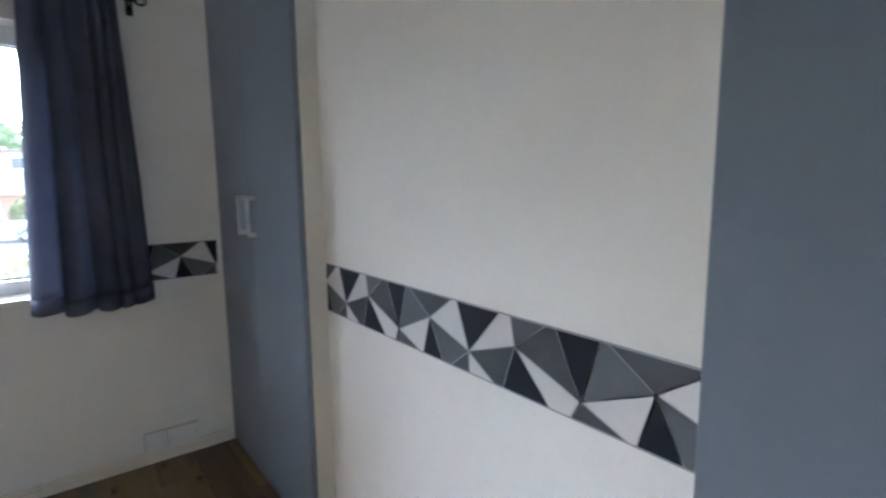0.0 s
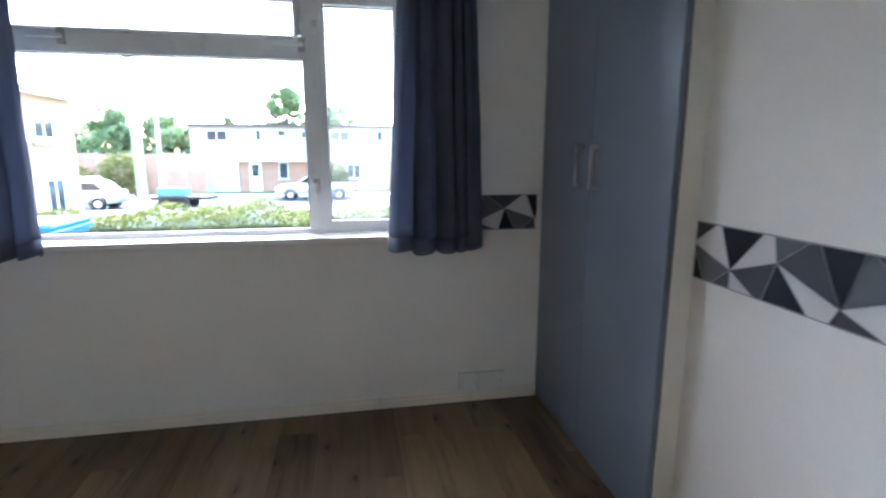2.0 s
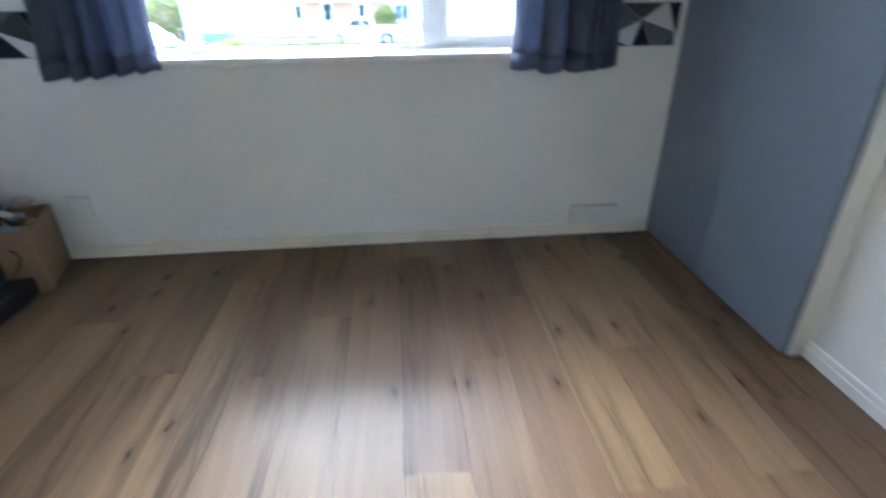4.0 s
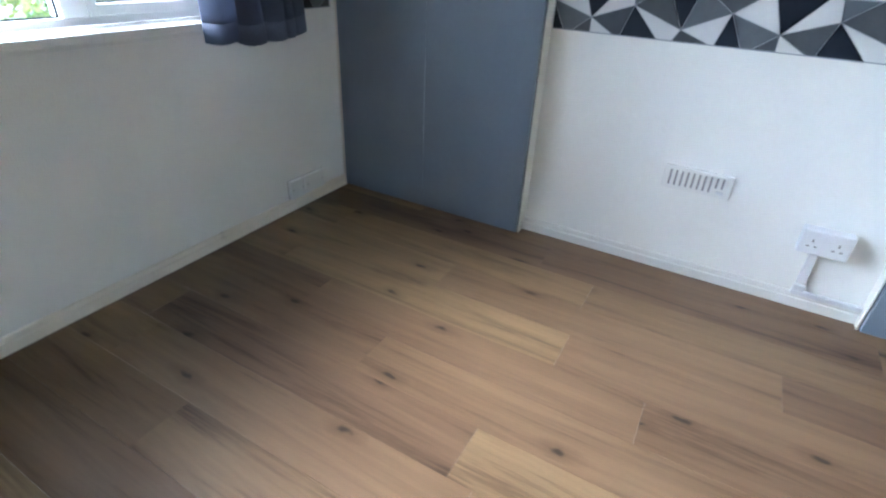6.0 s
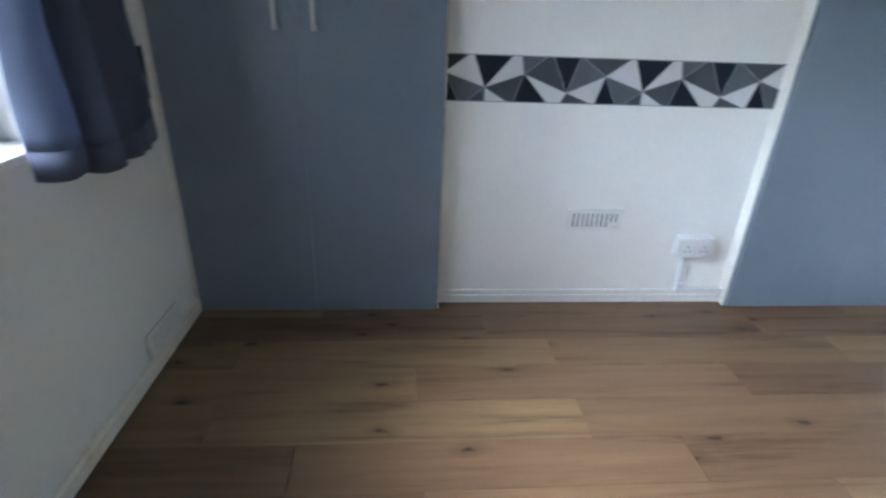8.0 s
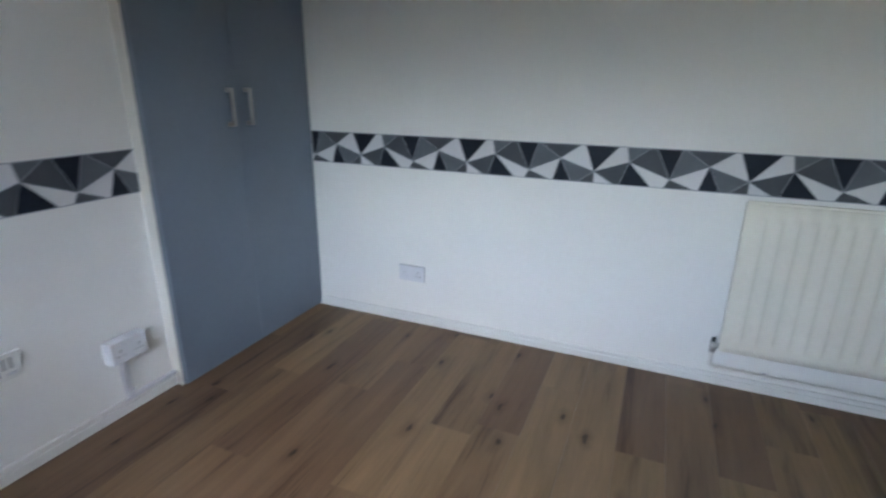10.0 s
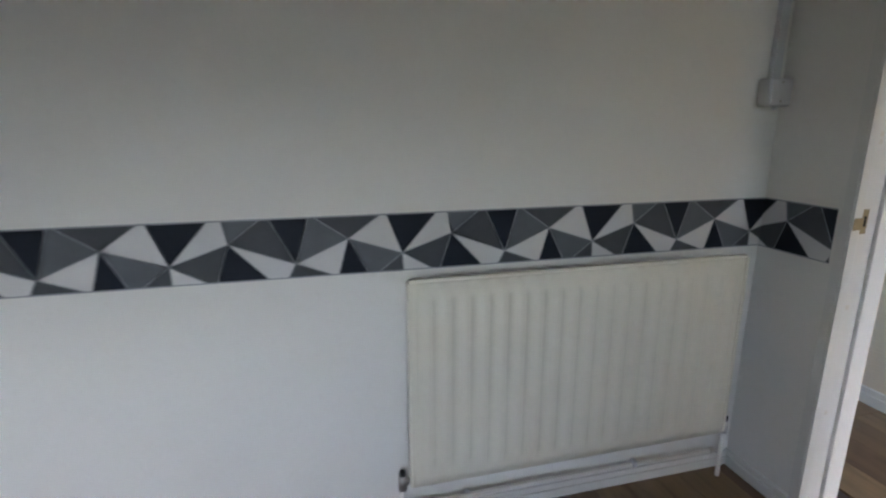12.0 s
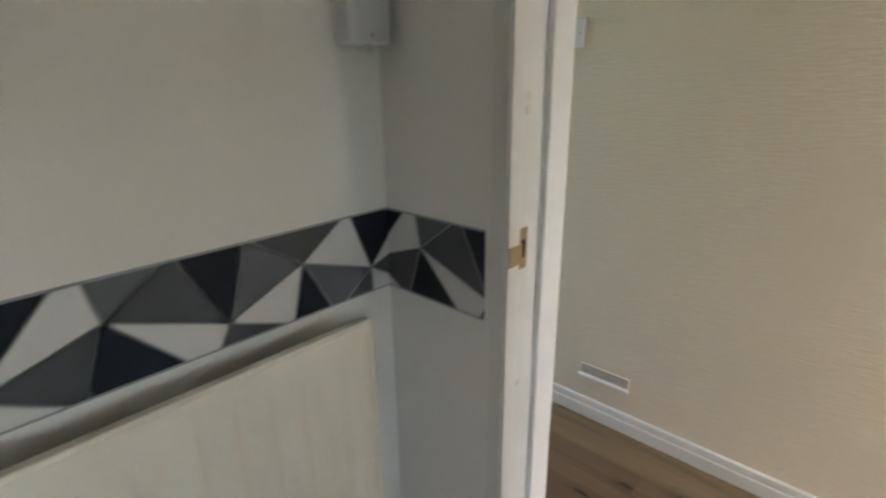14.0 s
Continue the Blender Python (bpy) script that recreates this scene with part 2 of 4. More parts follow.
P_LINE = material("border_silver_line", (0.36, 0.37, 0.39), 0.35, metal=0.3)
CARD = material("brown_cardboard", (0.30, 0.20, 0.12), 0.85, vary=0.1, bump=0.1)
BLACKP = material("black_plastic", (0.012, 0.012, 0.014), 0.5, vary=0.2)
NAVYP = material("navy_plastic", (0.015, 0.02, 0.04), 0.45, vary=0.2)
BLUEP = material("blue_plastic", (0.02, 0.09, 0.45), 0.35)
REDP = material("dark_red_board", (0.20, 0.015, 0.03), 0.5, vary=0.1)
CORAL = material("coral_fabric", (0.45, 0.06, 0.05), 0.8, vary=0.15)
YELLOW = material("yellow_plastic", (0.62, 0.38, 0.03), 0.4)
RAG = material("pale_blue_cloth", (0.30, 0.38, 0.46), 0.9, vary=0.15, bump=0.4)
PAPER = material("white_paper", (0.70, 0.68, 0.64), 0.8)
TANP = material("tan_paper", (0.45, 0.36, 0.24), 0.85, vary=0.15)
GLASS = glass_material()
CLOUDED = clouded_glass_material()
BRICK = brick_material("salmon_brick", (0.42, 0.20, 0.115), (0.47, 0.24, 0.145), (0.44, 0.36, 0.29))
BUFF = brick_material("pale_buff_brick", (0.45, 0.36, 0.29), (0.50, 0.41, 0.33), (0.46, 0.43, 0.39))
ROOF = material("roof_tiles", (0.16, 0.11, 0.09), 0.9, vary=0.15)
RENDERW = material("pale_render", (0.58, 0.54, 0.49), 0.9, vary=0.05)
DARKGL = material("far_window_glass", (0.03, 0.035, 0.04), 0.1)
GRASS = material("mown_grass", (0.07, 0.11, 0.035), 0.95, vary=0.3, scale=1.2)
TARMAC = material("tarmac", (0.055, 0.055, 0.057), 0.9, vary=0.15, scale=0.8)
CONCR = material("pale_concrete", (0.48, 0.47, 0.45), 0.9, vary=0.08)
POLE = material("pale_painted_column", (0.84, 0.84, 0.82), 0.6)
CARW = material("white_car_paint", (0.75, 0.76, 0.77), 0.2, vary=0.01)
TYRE = material("tyre_rubber", (0.015, 0.015, 0.016), 0.85)
TEAL = material("teal_plastic", (0.10, 0.25, 0.26), 0.5)
BARK = material("bark", (0.10, 0.075, 0.05), 0.95, vary=0.25)
HLEAF = leaf_material("hedge_leaf", (0.058, 0.078, 0.012), (0.20, 0.195, 0.035))
TLEAF = leaf_material("tree_leaf", (0.13, 0.18, 0.075), (0.30, 0.38, 0.16))
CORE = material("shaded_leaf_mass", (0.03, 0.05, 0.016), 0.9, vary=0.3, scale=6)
SLEAF = leaf_material("shrub_leaf", (0.065, 0.115, 0.025), (0.26, 0.30, 0.095))


# ---- builders ----
def link(name, bm, mat, parent=None, label="", smooth=False):
    me = bpy.data.meshes.new(name)
    bm.to_mesh(me)
    bm.free()
    for one in (mat if isinstance(mat, (list, tuple)) else [mat]):
        me.materials.append(one)
    if smooth:
        for p in me.polygons:
            p.use_smooth = True
    ob = new(name, me)
    if parent is not None:
        ob.parent = parent
    if label:
        ob["label"] = label
    return ob


part = link


def add_box(bm, x0, x1, y0, y1, z0, z1, bevel=0.0, seg=2, mat=0, turn=None):
    got = bmesh.ops.create_cube(bm, size=1.0)["verts"]
    for v in got:
        v.co = Vector(((x0 + x1) / 2 + v.co.x * (x1 - x0), (y0 + y1) / 2 + v.co.y * (y1 - y0), (z0 + z1) / 2 + v.co.z * (z1 - z0)))
    faces = list({f for v in got for f in v.link_faces})
    for f in faces:
        f.material_index = mat
    if bevel:
        edges = list({e for v in got for e in v.link_edges})
        r = bmesh.ops.bevel(bm, geom=edges, offset=bevel, segments=seg, affect="EDGES", profile=0.6)
        got = list({v for f in r["faces"] for v in f.verts} | {v for v in got if v.is_valid})
        for f in r["faces"]:
            f.material_index = mat
    if turn is not None:
        bmesh.ops.transform(bm, matrix=turn, verts=got)
    return got


def boxes(*rows, bevel=0.0, seg=2):
    bm = bmesh.new()
    for r in rows:
        add_box(bm, *r, bevel=bevel, seg=seg)
    return bm


def add_tube(bm, pts, r, seg=10):
    """A pipe along a polyline, with capped ends."""
    pts = [Vector(p) for p in pts]
    rings = []
    for i, p in enumerate(pts):
        a = (pts[min(i + 1, len(pts) - 1)] - pts[max(i - 1, 0)]).normalized()
        side = a.cross(Vector((0, 0, 1)))
        if side.length < 1e-3:
            side = a.cross(Vector((0, 1, 0)))
        side.normalize()
        up = side.cross(a)
        rings.append([bm.verts.new(p + r * (math.cos(t) * side + math.sin(t) * up)) for t in [2 * math.pi * k / seg for k in range(seg)]])
    for a, b in zip(rings, rings[1:]):
        for k in range(seg):
            bm.faces.new((a[k], a[(k + 1) % seg], b[(k + 1) % seg], b[k]))
    bm.faces.new(rings[0][::-1])
    bm.faces.new(rings[-1])
    bmesh.ops.recalc_face_normals(bm, faces=bm.faces)


def tube(pts, r, seg=10):
    bm = bmesh.new()
    add_tube(bm, pts, r, seg)
    return bm


def bend(a, corner, b, r, n=6):
    """Points of a rounded corner between two straight runs."""
    a, c, b = Vector(a), Vector(corner), Vector(b)
    p, q = c + (a - c).normalized() * r, c + (b - c).normalized() * r
    return [p * (1 - s) ** 2 + c * 2 * s * (1 - s) + q * s * s for s in [k / n for k in range(n + 1)]]


def torus(r, thick, m, n=20, k=8):
    bm = bmesh.new()
    rings = []
    for i in range(n):
        t = 2 * math.pi * i / n
        rings.append([bm.verts.new(m @ Vector(((r + thick * math.cos(u)) * math.cos(t), (r + thick * math.cos(u)) * math.sin(t), thick * math.sin(u)))) for u in [2 * math.pi * j / k for j in range(k)]])
    for i in range(n):
        a, b = rings[i], rings[(i + 1) % n]
        for j in range(k):
            bm.faces.new((a[j], b[j], b[(j + 1) % k], a[(j + 1) % k]))
    bmesh.ops.recalc_face_normals(bm, faces=bm.faces)
    return bm


def empty(name, at=(0, 0, 0)):
    e = new(name)
    e.empty_display_size = 0.1
    e.location = at
    return e


def structure(name, bm, mat, label="", smooth=False):
    return tagged(link(name, bm, mat, smooth=smooth), label, kind="structure")


# ---- the room's shell ----
N, E, H = 3.165, 3.315, 2.40          # window wall, chimney breast, ceiling
WA, WB, BACK = 3.232, 3.245, 3.86     # wardrobe fronts, alcove back
WX0, WX1, WZ0, WZ1 = 1.02, 2.645, 0.80, 1.855   # window opening
DY0, DY1, DZ = 0.256, 1.09, 2.03      # doorway
HW = -0.94                            # far wall of the hall
T = 0.150

structure("wall_north", boxes((-T, WX0, N, N + 0.27, -0.01, H), (WX1, BACK + 0.1, N, N + 0.27, -0.01, H), (WX0, WX1, N, N + 0.27, -0.01, WZ0), (WX0, WX1, N, N + 0.27, WZ1, H)), WALL, "off-white painted window wall")
structure("wall_south", boxes((-T, BACK + 0.1, -0.12, 0, -0.01, H)), WALL, "off-white painted wall behind the radiator")
structure("wall_east", boxes((E, BACK, 0.955, 2.20, -0.01, H)), WALL, "off-white painted chimney breast")
structure("wall_east_outer", boxes((BACK, BACK + 0.1, 0, N, -0.01, H)), WALL, "plain wall behind the built-in wardrobes")
structure("wall_west", boxes((-T, 0, 0, DY0, -0.01, H), (-T, 0, DY1, N, -0.01, H), (-T, 0, DY0, DY1, DZ, H)), WALL, "off-white painted wall with a doorway")
structure("ceiling", boxes((HW - 0.12, BACK + 0.1, -1.6, N + 0.27, H, H + 0.1)), CEIL, "plain white ceiling")
structure("wall_hall", boxes((HW - 0.12, HW, -1.6, N + 0.27, -0.01, H)), HALL, "cream textured hall wall")
# Unseen hall ends: the openings in these two are added to light the hall.
structure("wall_hall_south", boxes((HW, HW + 0.06, -1.6, -1.5, -0.01, H), (-0.10, BACK, -1.6, -1.5, -0.01, H), (HW + 0.06, -0.10, -1.6, -1.5, -0.01, 0.3), (HW + 0.06, -0.10, -1.6, -1.5, 2.25, H)), HALL, "unseen cream end of the hall with an opening added to let light in")
structure("wall_hall_north", boxes((HW, -T, N + 0.05, N + 0.27, 2.2, H), (HW, HW + 0.06, N + 0.05, N + 0.27, -0.01, 2.2), (-T - 0.06, -T, N + 0.05, N + 0.27, -0.01, 2.2)), HALL, "unseen end of the hall with an opening added to let daylight in")
structure("wall_hall_east", boxes((BACK - 0.1, BACK, -1.5, -0.12, -0.01, H)), HALL, "plain cream side of the hall")


def skirting(name, x0, x1, y0, y1, h, axis, mat=SKIRT):
    """Skirting board with a rounded top and a shallow groove."""
    bm = bmesh.new()
    add_box(bm, x0, x1, y0, y1, 0.0, h * 0.62, bevel=0.002)
    if axis == "y+":
        add_box(bm, x0, x1, y0, y1 - 0.004, h * 0.62, h, bevel=0.004)
    elif axis == "y-":
        add_box(bm, x0, x1, y0 + 0.004, y1, h * 0.62, h, bevel=0.004)
    elif axis == "x+":
        add_box(bm, x0, x1 - 0.004, y0, y1, h * 0.62, h, bevel=0.004)
    else:
        add_box(bm, x0 + 0.004, x1, y0, y1, h * 0.62, h, bevel=0.004)
    return structure(name, bm, mat, "white gloss skirting board")


skirting("baseboard_north", 0.0, WA + 0.02, N - 0.016, N, 0.056, "y-")
skirting("baseboard_south", 0.016, WB + 0.02, 0.0, 0.016, 0.052, "y+", GLOSS)
skirting("baseboard_east", E - 0.016, E, 0.955, 2.20, 0.058, "x-", GLOSS)
skirting("baseboard_west", 0.0, 0.016, 0.0, DY0, 0.058, "x+", GLOSS)
skirting("baseboard_west_2", 0.0, 0.016, DY1 + 0.03, N - 0.016, 0.058, "x+", GLOSS)
skirting("baseboard_hall", HW, HW + 0.018, -1.5, N, 0.075, "x+")

# doorway lining with stop and strike plate
lining = structure("door_lining", boxes((-T - 0.004, 0.006, DY0, DY0 + 0.030, 0, DZ), (-T - 0.004, 0.006, DY1 - 0.030, DY1, 0, DZ), (-T - 0.004, 0.006, DY0, DY1, DZ, DZ + 0.03), bevel=0.0025), GLOSS, "white gloss painted door lining, chipped at the edges")
part("door_stop", boxes((-0.148, -0.086, DY0 + 0.0302, DY0 + 0.043, 0, DZ), (-0.148, -0.086, DY1 - 0.043, DY1 - 0.0302, 0, DZ), bevel=0.003), GLOSS, lining)
part("rebate_bead", boxes((-0.026, 0.0055, DY0 + 0.0302, DY0 + 0.036, 0, DZ), bevel=0.002), GLOSS, lining)
part("architrave", boxes((-T - 0.014, -T - 0.0045, DY0 - 0.03, DY0 + 0.022, 0, DZ + 0.05), (-T - 0.014, -T - 0.0045, DY1 - 0.022, DY1 + 0.03, 0, DZ + 0.05), bevel=0.004), GLOSS, lining)
part("strike_plate", boxes((-0.052, -0.028, DY0 + 0.0303, DY0 + 0.0325, 0.925, 0.995), bevel=0.001), BRASS, lining, "worn brass strike plate")
part("strike_lip", boxes((-0.030, 0.004, DY0 + 0.0362, DY0 + 0.0385, 0.938, 0.972), bevel=0.001), BRASS, lining, "bent brass strike lip")
# no hole is cut: a thin near-black sheet carries its inner shade
part("latch_mortise", boxes((-0.046, -0.036, DY0 + 0.0326, DY0 + 0.0330, 0.945, 0.975)), SHADE_RUBBER, lining, "latch hole, a thin sheet coloured as its inner shade")
for z in (1.17, 1.19, 0.70, 0.36):
    part("paint_chip", boxes((-0.050, -0.038, DY0 + 0.0302, DY0 + 0.0312, z, z + 0.014), bevel=0.0004), CREAM, lining, "old paint patch")

# ---- window ----
win = empty("window_1", (1.83, 3.28, WZ0))
win.location = (0, 0, 0)
tagged(win, "white uPVC window with a fanlight and an opening side light", "window", kind="structure")
FY0, FY1 = 3.255, 3.318
part("window_frame", boxes((WX0, WX0 + 0.05, FY0, FY1, WZ0 + 0.024, WZ1 - 0.002), (WX1 - 0.052, WX1, FY0, FY1, WZ0 + 0.024, WZ1 - 0.002), (WX0 + 0.05, WX1 - 0.052, FY0, FY1, WZ0 + 0.024, WZ0 + 0.047), (WX0 + 0.05, WX1 - 0.052, FY0, FY1, 1.806, WZ1 - 0.002), bevel=0.004), UPVC, win)
part("mullion", boxes((2.190, 2.262, FY0 - 0.002, FY1, WZ0 + 0.047, 1.806), bevel=0.004), UPVC, win)
part("transom", boxes((WX0 + 0.05, 2.190, FY0 - 0.003, FY1, 1.560, 1.640), bevel=0.004), UPVC, win)
sash = part("sash", boxes((2.262, 2.286, FY0 - 0.012, FY1 - 0.01, WZ0 + 0.047, 1.806), (2.571, 2.593, FY0 - 0.012, FY1 - 0.01, WZ0 + 0.047, 1.806), (2.286, 2.571, FY0 - 0.012, FY1 - 0.01, WZ0 + 0.047, WZ0 + 0.080), (2.286, 2.571, FY0 - 0.012, FY1 - 0.01, 1.780, 1.806), bevel=0.003), UPVC, win)
part("fanlight_sash", boxes((WX0 + 0.05, 2.175, FY0 - 0.01, FY1 - 0.012, 1.640, 1.655), (2.160, 2.190, FY0 - 0.01, FY1 - 0.012, 1.655, 1.806), (WX0 + 0.05, 2.160, FY0 - 0.01, FY1 - 0.012, 1.792, 1.806), bevel=0.003), UPVC, win)
for nm, x0, x1, z0, z1 in (("main", WX0 + 0.05, 2.190, 0.847, 1.560), ("fan", WX0 + 0.05, 2.160, 1.655, 1.792), ("side", 2.286, 2.571, 0.880, 1.780)):
    pane = part("pane", boxes((x0, x1, 3.284, 3.290, z0, z1)), CLOUDED if nm == "side" else GLASS, win, "milky clouded window pane" if nm == "side" else "clear window pane")
    pane.visible_shadow = False
    g = 0.005
    part("gasket", boxes((x0, x1, 3.279, 3.283, z0, z0 + g), (x0, x1, 3.279, 3.283, z1 - g, z1), (x0, x0 + g, 3.279, 3.283, z0 + g, z1 - g), (x1 - g, x1, 3.279, 3.283, z0 + g, z1 - g)), SHADE_RUBBER, win, "black rubber gasket")


def casement_handle(x, z, flat):
    """Espagnolette handle: rose and lever."""
    bm = boxes((-0.014, 0.014, -0.010, 0, -0.03, 0.03), bevel=0.004)
    rose = part("window_handle", bm, STEEL, win, "small metal window handle")
    rose.location = (x, FY0 - 0.013, z)
    if flat:
        part("lever", boxes((-0.115, 0.012, -0.026, -0.0105, -0.008, 0.008), bevel=0.005), UPVC, rose)
    else:
        part("lever", boxes((-0.008, 0.008, -0.028, -0.0105, -0.075, 0.012), bevel=0.004), UPVC, rose)
        part("key", boxes((-0.003, 0.003, -0.038, -0.0285, -0.024, -0.006), bevel=0.001), STEEL, rose)
    return rose


casement_handle(2.228, 1.035, False)
casement_handle(2.19, 1.615, True)
casement_handle(1.30, 1.615, True)
casement_handle(2.245, 1.70, False).scale = (0.6, 0.7, 0.5)

sill = structure("window_sill", boxes((WX0 - 0.05, WX1 + 0.05, 3.118, N - 0.001, 0.797, 0.822), (WX0, WX1, N - 0.001, FY0 + 0.02, 0.800, 0.822), bevel=0.004), GLOSS, "white gloss painted window board")
part("sill_bead", boxes((WX0 - 0.04, WX1 + 0.04, N - 0.014, N - 0.001, 0.780, 0.797), bevel=0.003), GLOSS, sill)
structure("outer_sill", boxes((WX0 - 0.06, WX1 + 0.06, FY1 + 0.002, N + 0.34, WZ0 - 0.03, WZ0 + 0.012), bevel=0.005), CONCR, "concrete outer sill")


# ---- wallpaper border ----
def border_polys():
    """One repeat, 293 wide and 78 high: (material, corners)."""
    A0, A1, B, M1, M2 = (0, .69), (293, .69), (151, .77), (70, .385), (220, .385)
    W, K, G, Lg = 0, 1, 2, 3
    return [
        (K, [(-21, 0), (48, 0), A0]), (W, [A0, (48, 0), (64, 0), M1]), (Lg, [(64, 0), (110, 0), M1]),
        (G, [M1, (110, 0), (121, 0), B]), (K, [(121, 0), (169, 0), B]), (Lg, [B, (169, 0), (176, 0), M2]),
        (G, [(176, 0), (263, 0), M2]), (W, [M2, (263, 0), (272, 0), A1]),
        (W, [A0, (42, 1), (1, 1)]), (G, [A0, M1, (54, 1), (42, 1)]), (K, [M1, (116, 1), (54, 1)]),
        (W, [M1, B, (141, 1), (116, 1)]), (G, [B, (199, 1), (141, 1)]), (W, [B, M2, (206, 1), (199, 1)]),
        (K, [M2, (245, 1), (206, 1)]), (Lg, [M2, A1, (261, 1), (245, 1)]), (G, [A1, (294, 1), (261, 1)]),
    ]


def clip(poly, lo, hi):
    for sign, lim in ((1, lo), (-1, -hi)):
        out = []
        for i, a in enumerate(poly):
            b = poly[(i + 1) % len(poly)]
            ia, ib = sign * a[0] >= lim, sign * b[0] >= lim
            if ia:
                out.append(a)
            if ia != ib:
                s = (sign * lim - a[0]) / (b[0] - a[0])
                out.append((sign * lim, a[1] + s * (b[1] - a[1])))
        poly = out
        if len(poly) < 3:
            return []
    return poly


BZ0, BZ1, REPEAT = 0.832, 0.989, 0.580


def border(place, length, first, label):
    """A strip whose distance along the wall runs to the right; place(u, z, proud) gives the point. first: where a repeat begins."""
    bm = bmesh.new()
    k = REPEAT / 293
    h = BZ1 - BZ0
    pieces = []

    def face(pts, idx, proud):
        own = bmesh.new() if idx < 4 else bm
        own.faces.new([own.verts.new(place(u, BZ1 - v * h, proud)) for u, v in pts])
        if idx < 4:
            c = bmesh.ops.extrude_face_region(own, geom=list(own.faces))
            away = place(0, 0, 0.0010) - place(0, 0, proud)
            for g in c["geom"]:
                if isinstance(g, bmesh.types.BMVert):
                    g.co += away
            pieces.append((own, idx))

    n0 = int(math.floor((0 - first) / REPEAT)) - 1
    for n in range(n0, n0 + int(length / REPEAT) + 4):
        for idx, pts in border_polys():
            real = clip([(first + n * REPEAT + u * k, v) for u, v in pts], 0, length)
            if real:
                face(real, idx, 0.0012)
                for i, a in enumerate(real):
                    b = real[(i + 1) % len(real)]
                    dx, dz = b[0] - a[0], -(b[1] - a[1]) * h
                    d = math.hypot(dx, dz)
                    if d < 0.02 or a[1] == b[1] or abs(dx) < 1e-6:
                        continue
                    w = 0.0013
                    ox, oz = -dz / d * w, dx / d * w
                    face([(a[0] + ox, a[1] - oz / h), (b[0] + ox, b[1] - oz / h), (b[0] - ox, b[1] + oz / h), (a[0] - ox, a[1] + oz / h)], 4, 0.0016)
    for v0, v1, idx in ((-0.012, 0.012, 4), (0.988, 1.012, 4)):
        face([(0, v0), (length, v0), (length, v1), (0, v1)], idx, 0.0019)
    # paper body behind the print
    for a, b in (((0, -0.012), (length, 1.012)),):
        c = [place(u, BZ1 - v * h, p) for p in (0.0003, 0.0010) for u, v in ((a[0], a[1]), (b[0], a[1]), (b[0], b[1]), (a[0], b[1]))]
        vs = [bm.verts.new(p) for p in c]
        for q in ((0, 1, 2, 3), (4, 7, 6, 5), (0, 4, 5, 1), (1, 5, 6, 2), (2, 6, 7, 3), (3, 7, 4, 0)):
            bm.faces.new([vs[i] for i in q])
    ob = link("wallpaper_border", bm, P_LINE)
    for own, idx in pieces:
        part("triangle", own, (P_WHITE, P_NAVY, P_MID, P_LIGHT)[idx], ob)
    return tagged(ob, label, "wallpaper border", "geometric wallpaper border")


LAB = "navy, grey and white triangle-pattern wallpaper border "
border(lambda u, z, p: Vector((E - p, 2.195 - u, z)), 2.195 - 0.96, 2.195 - 2.060, LAB + "on the chimney breast")
border(lambda u, z, p: Vector((WB - u, p, z)), WB, WB - 2.366, LAB + "above the radiator")
border(lambda u, z, p: Vector((p, u, z)), 0.243, -0.046, LAB + "beside the doorway")
border(lambda u, z, p: Vector((2.66 + u, N - p, z)), WA - 2.66 - 0.018, 3.204 - 2.66 - 0.580, LAB + "beside the window and wardrobe")
border(lambda u, z, p: Vector((u, N - p, z)), 1.00, 0.490, LAB + "beside the window and boxes")


# ---- wardrobes ----
def bar_handle(door, y, z, x):
    """Square bow handle."""
    h = part("handle", boxes((x - 0.034, x - 0.023, y - 0.0065, y + 0.0065, z - 0.078, z + 0.078), bevel=0.0025), STEEL, door, "brushed nickel bow handle")
    for s in (-1, 1):
        part("handle_foot", boxes((x - 0.0235, x, y - 0.008, y + 0.008, z + s * 0.070 - 0.009, z + s * 0.070 + 0.009), bevel=0.0025), STEEL, h)


def wardrobe(x, y0, y1, split, hy, side_y, label):
    w = tagged(empty("wardrobe", (0, 0, 0)), label, "wardrobe", "built-in wardrobes")
    # solid block; the shade inside the wardrobe is put into its dark colour
    part("body", boxes((x + 0.021, BACK - 0.002, y0 + 0.001, y1 - 0.001, 0.001, H - 0.002)), INNER, w)
    for a, b, h in ((y0 + 0.002, split - 0.0008, hy[0]), (split + 0.0008, y1 - 0.002, hy[1])):
        d = part("door", boxes((x, x + 0.019, a, b, 0.008, H - 0.012), bevel=0.0018), GREYB, w, "blue-grey satin wardrobe door")
        bar_handle(d, h, 1.126, x)
    s0, s1 = sorted(side_y)
    part("side_panel", boxes((x + 0.0195, E + 0.02, s0, s1, 0.001, H - 0.002), bevel=0.001), CREAM, w, "cream painted side panel")
    return w


wardrobe(WA, 2.204, N - 0.017, 2.690, (2.628, 2.748), (2.1995, 2.2045), "tall blue-grey built-in wardrobe beside the window")
wardrobe(WB, 0.006, 0.952, 0.502, (0.448, 0.552), (0.9515, 0.9585), "tall blue-grey built-in wardrobe beside the radiator wall")
structure("trim", boxes((WA + 0.004, WA + 0.03, N - 0.0165, N - 0.0005, 0.056, H), bevel=0.002), CREAM, "cream filler strip between wardrobe and wall")


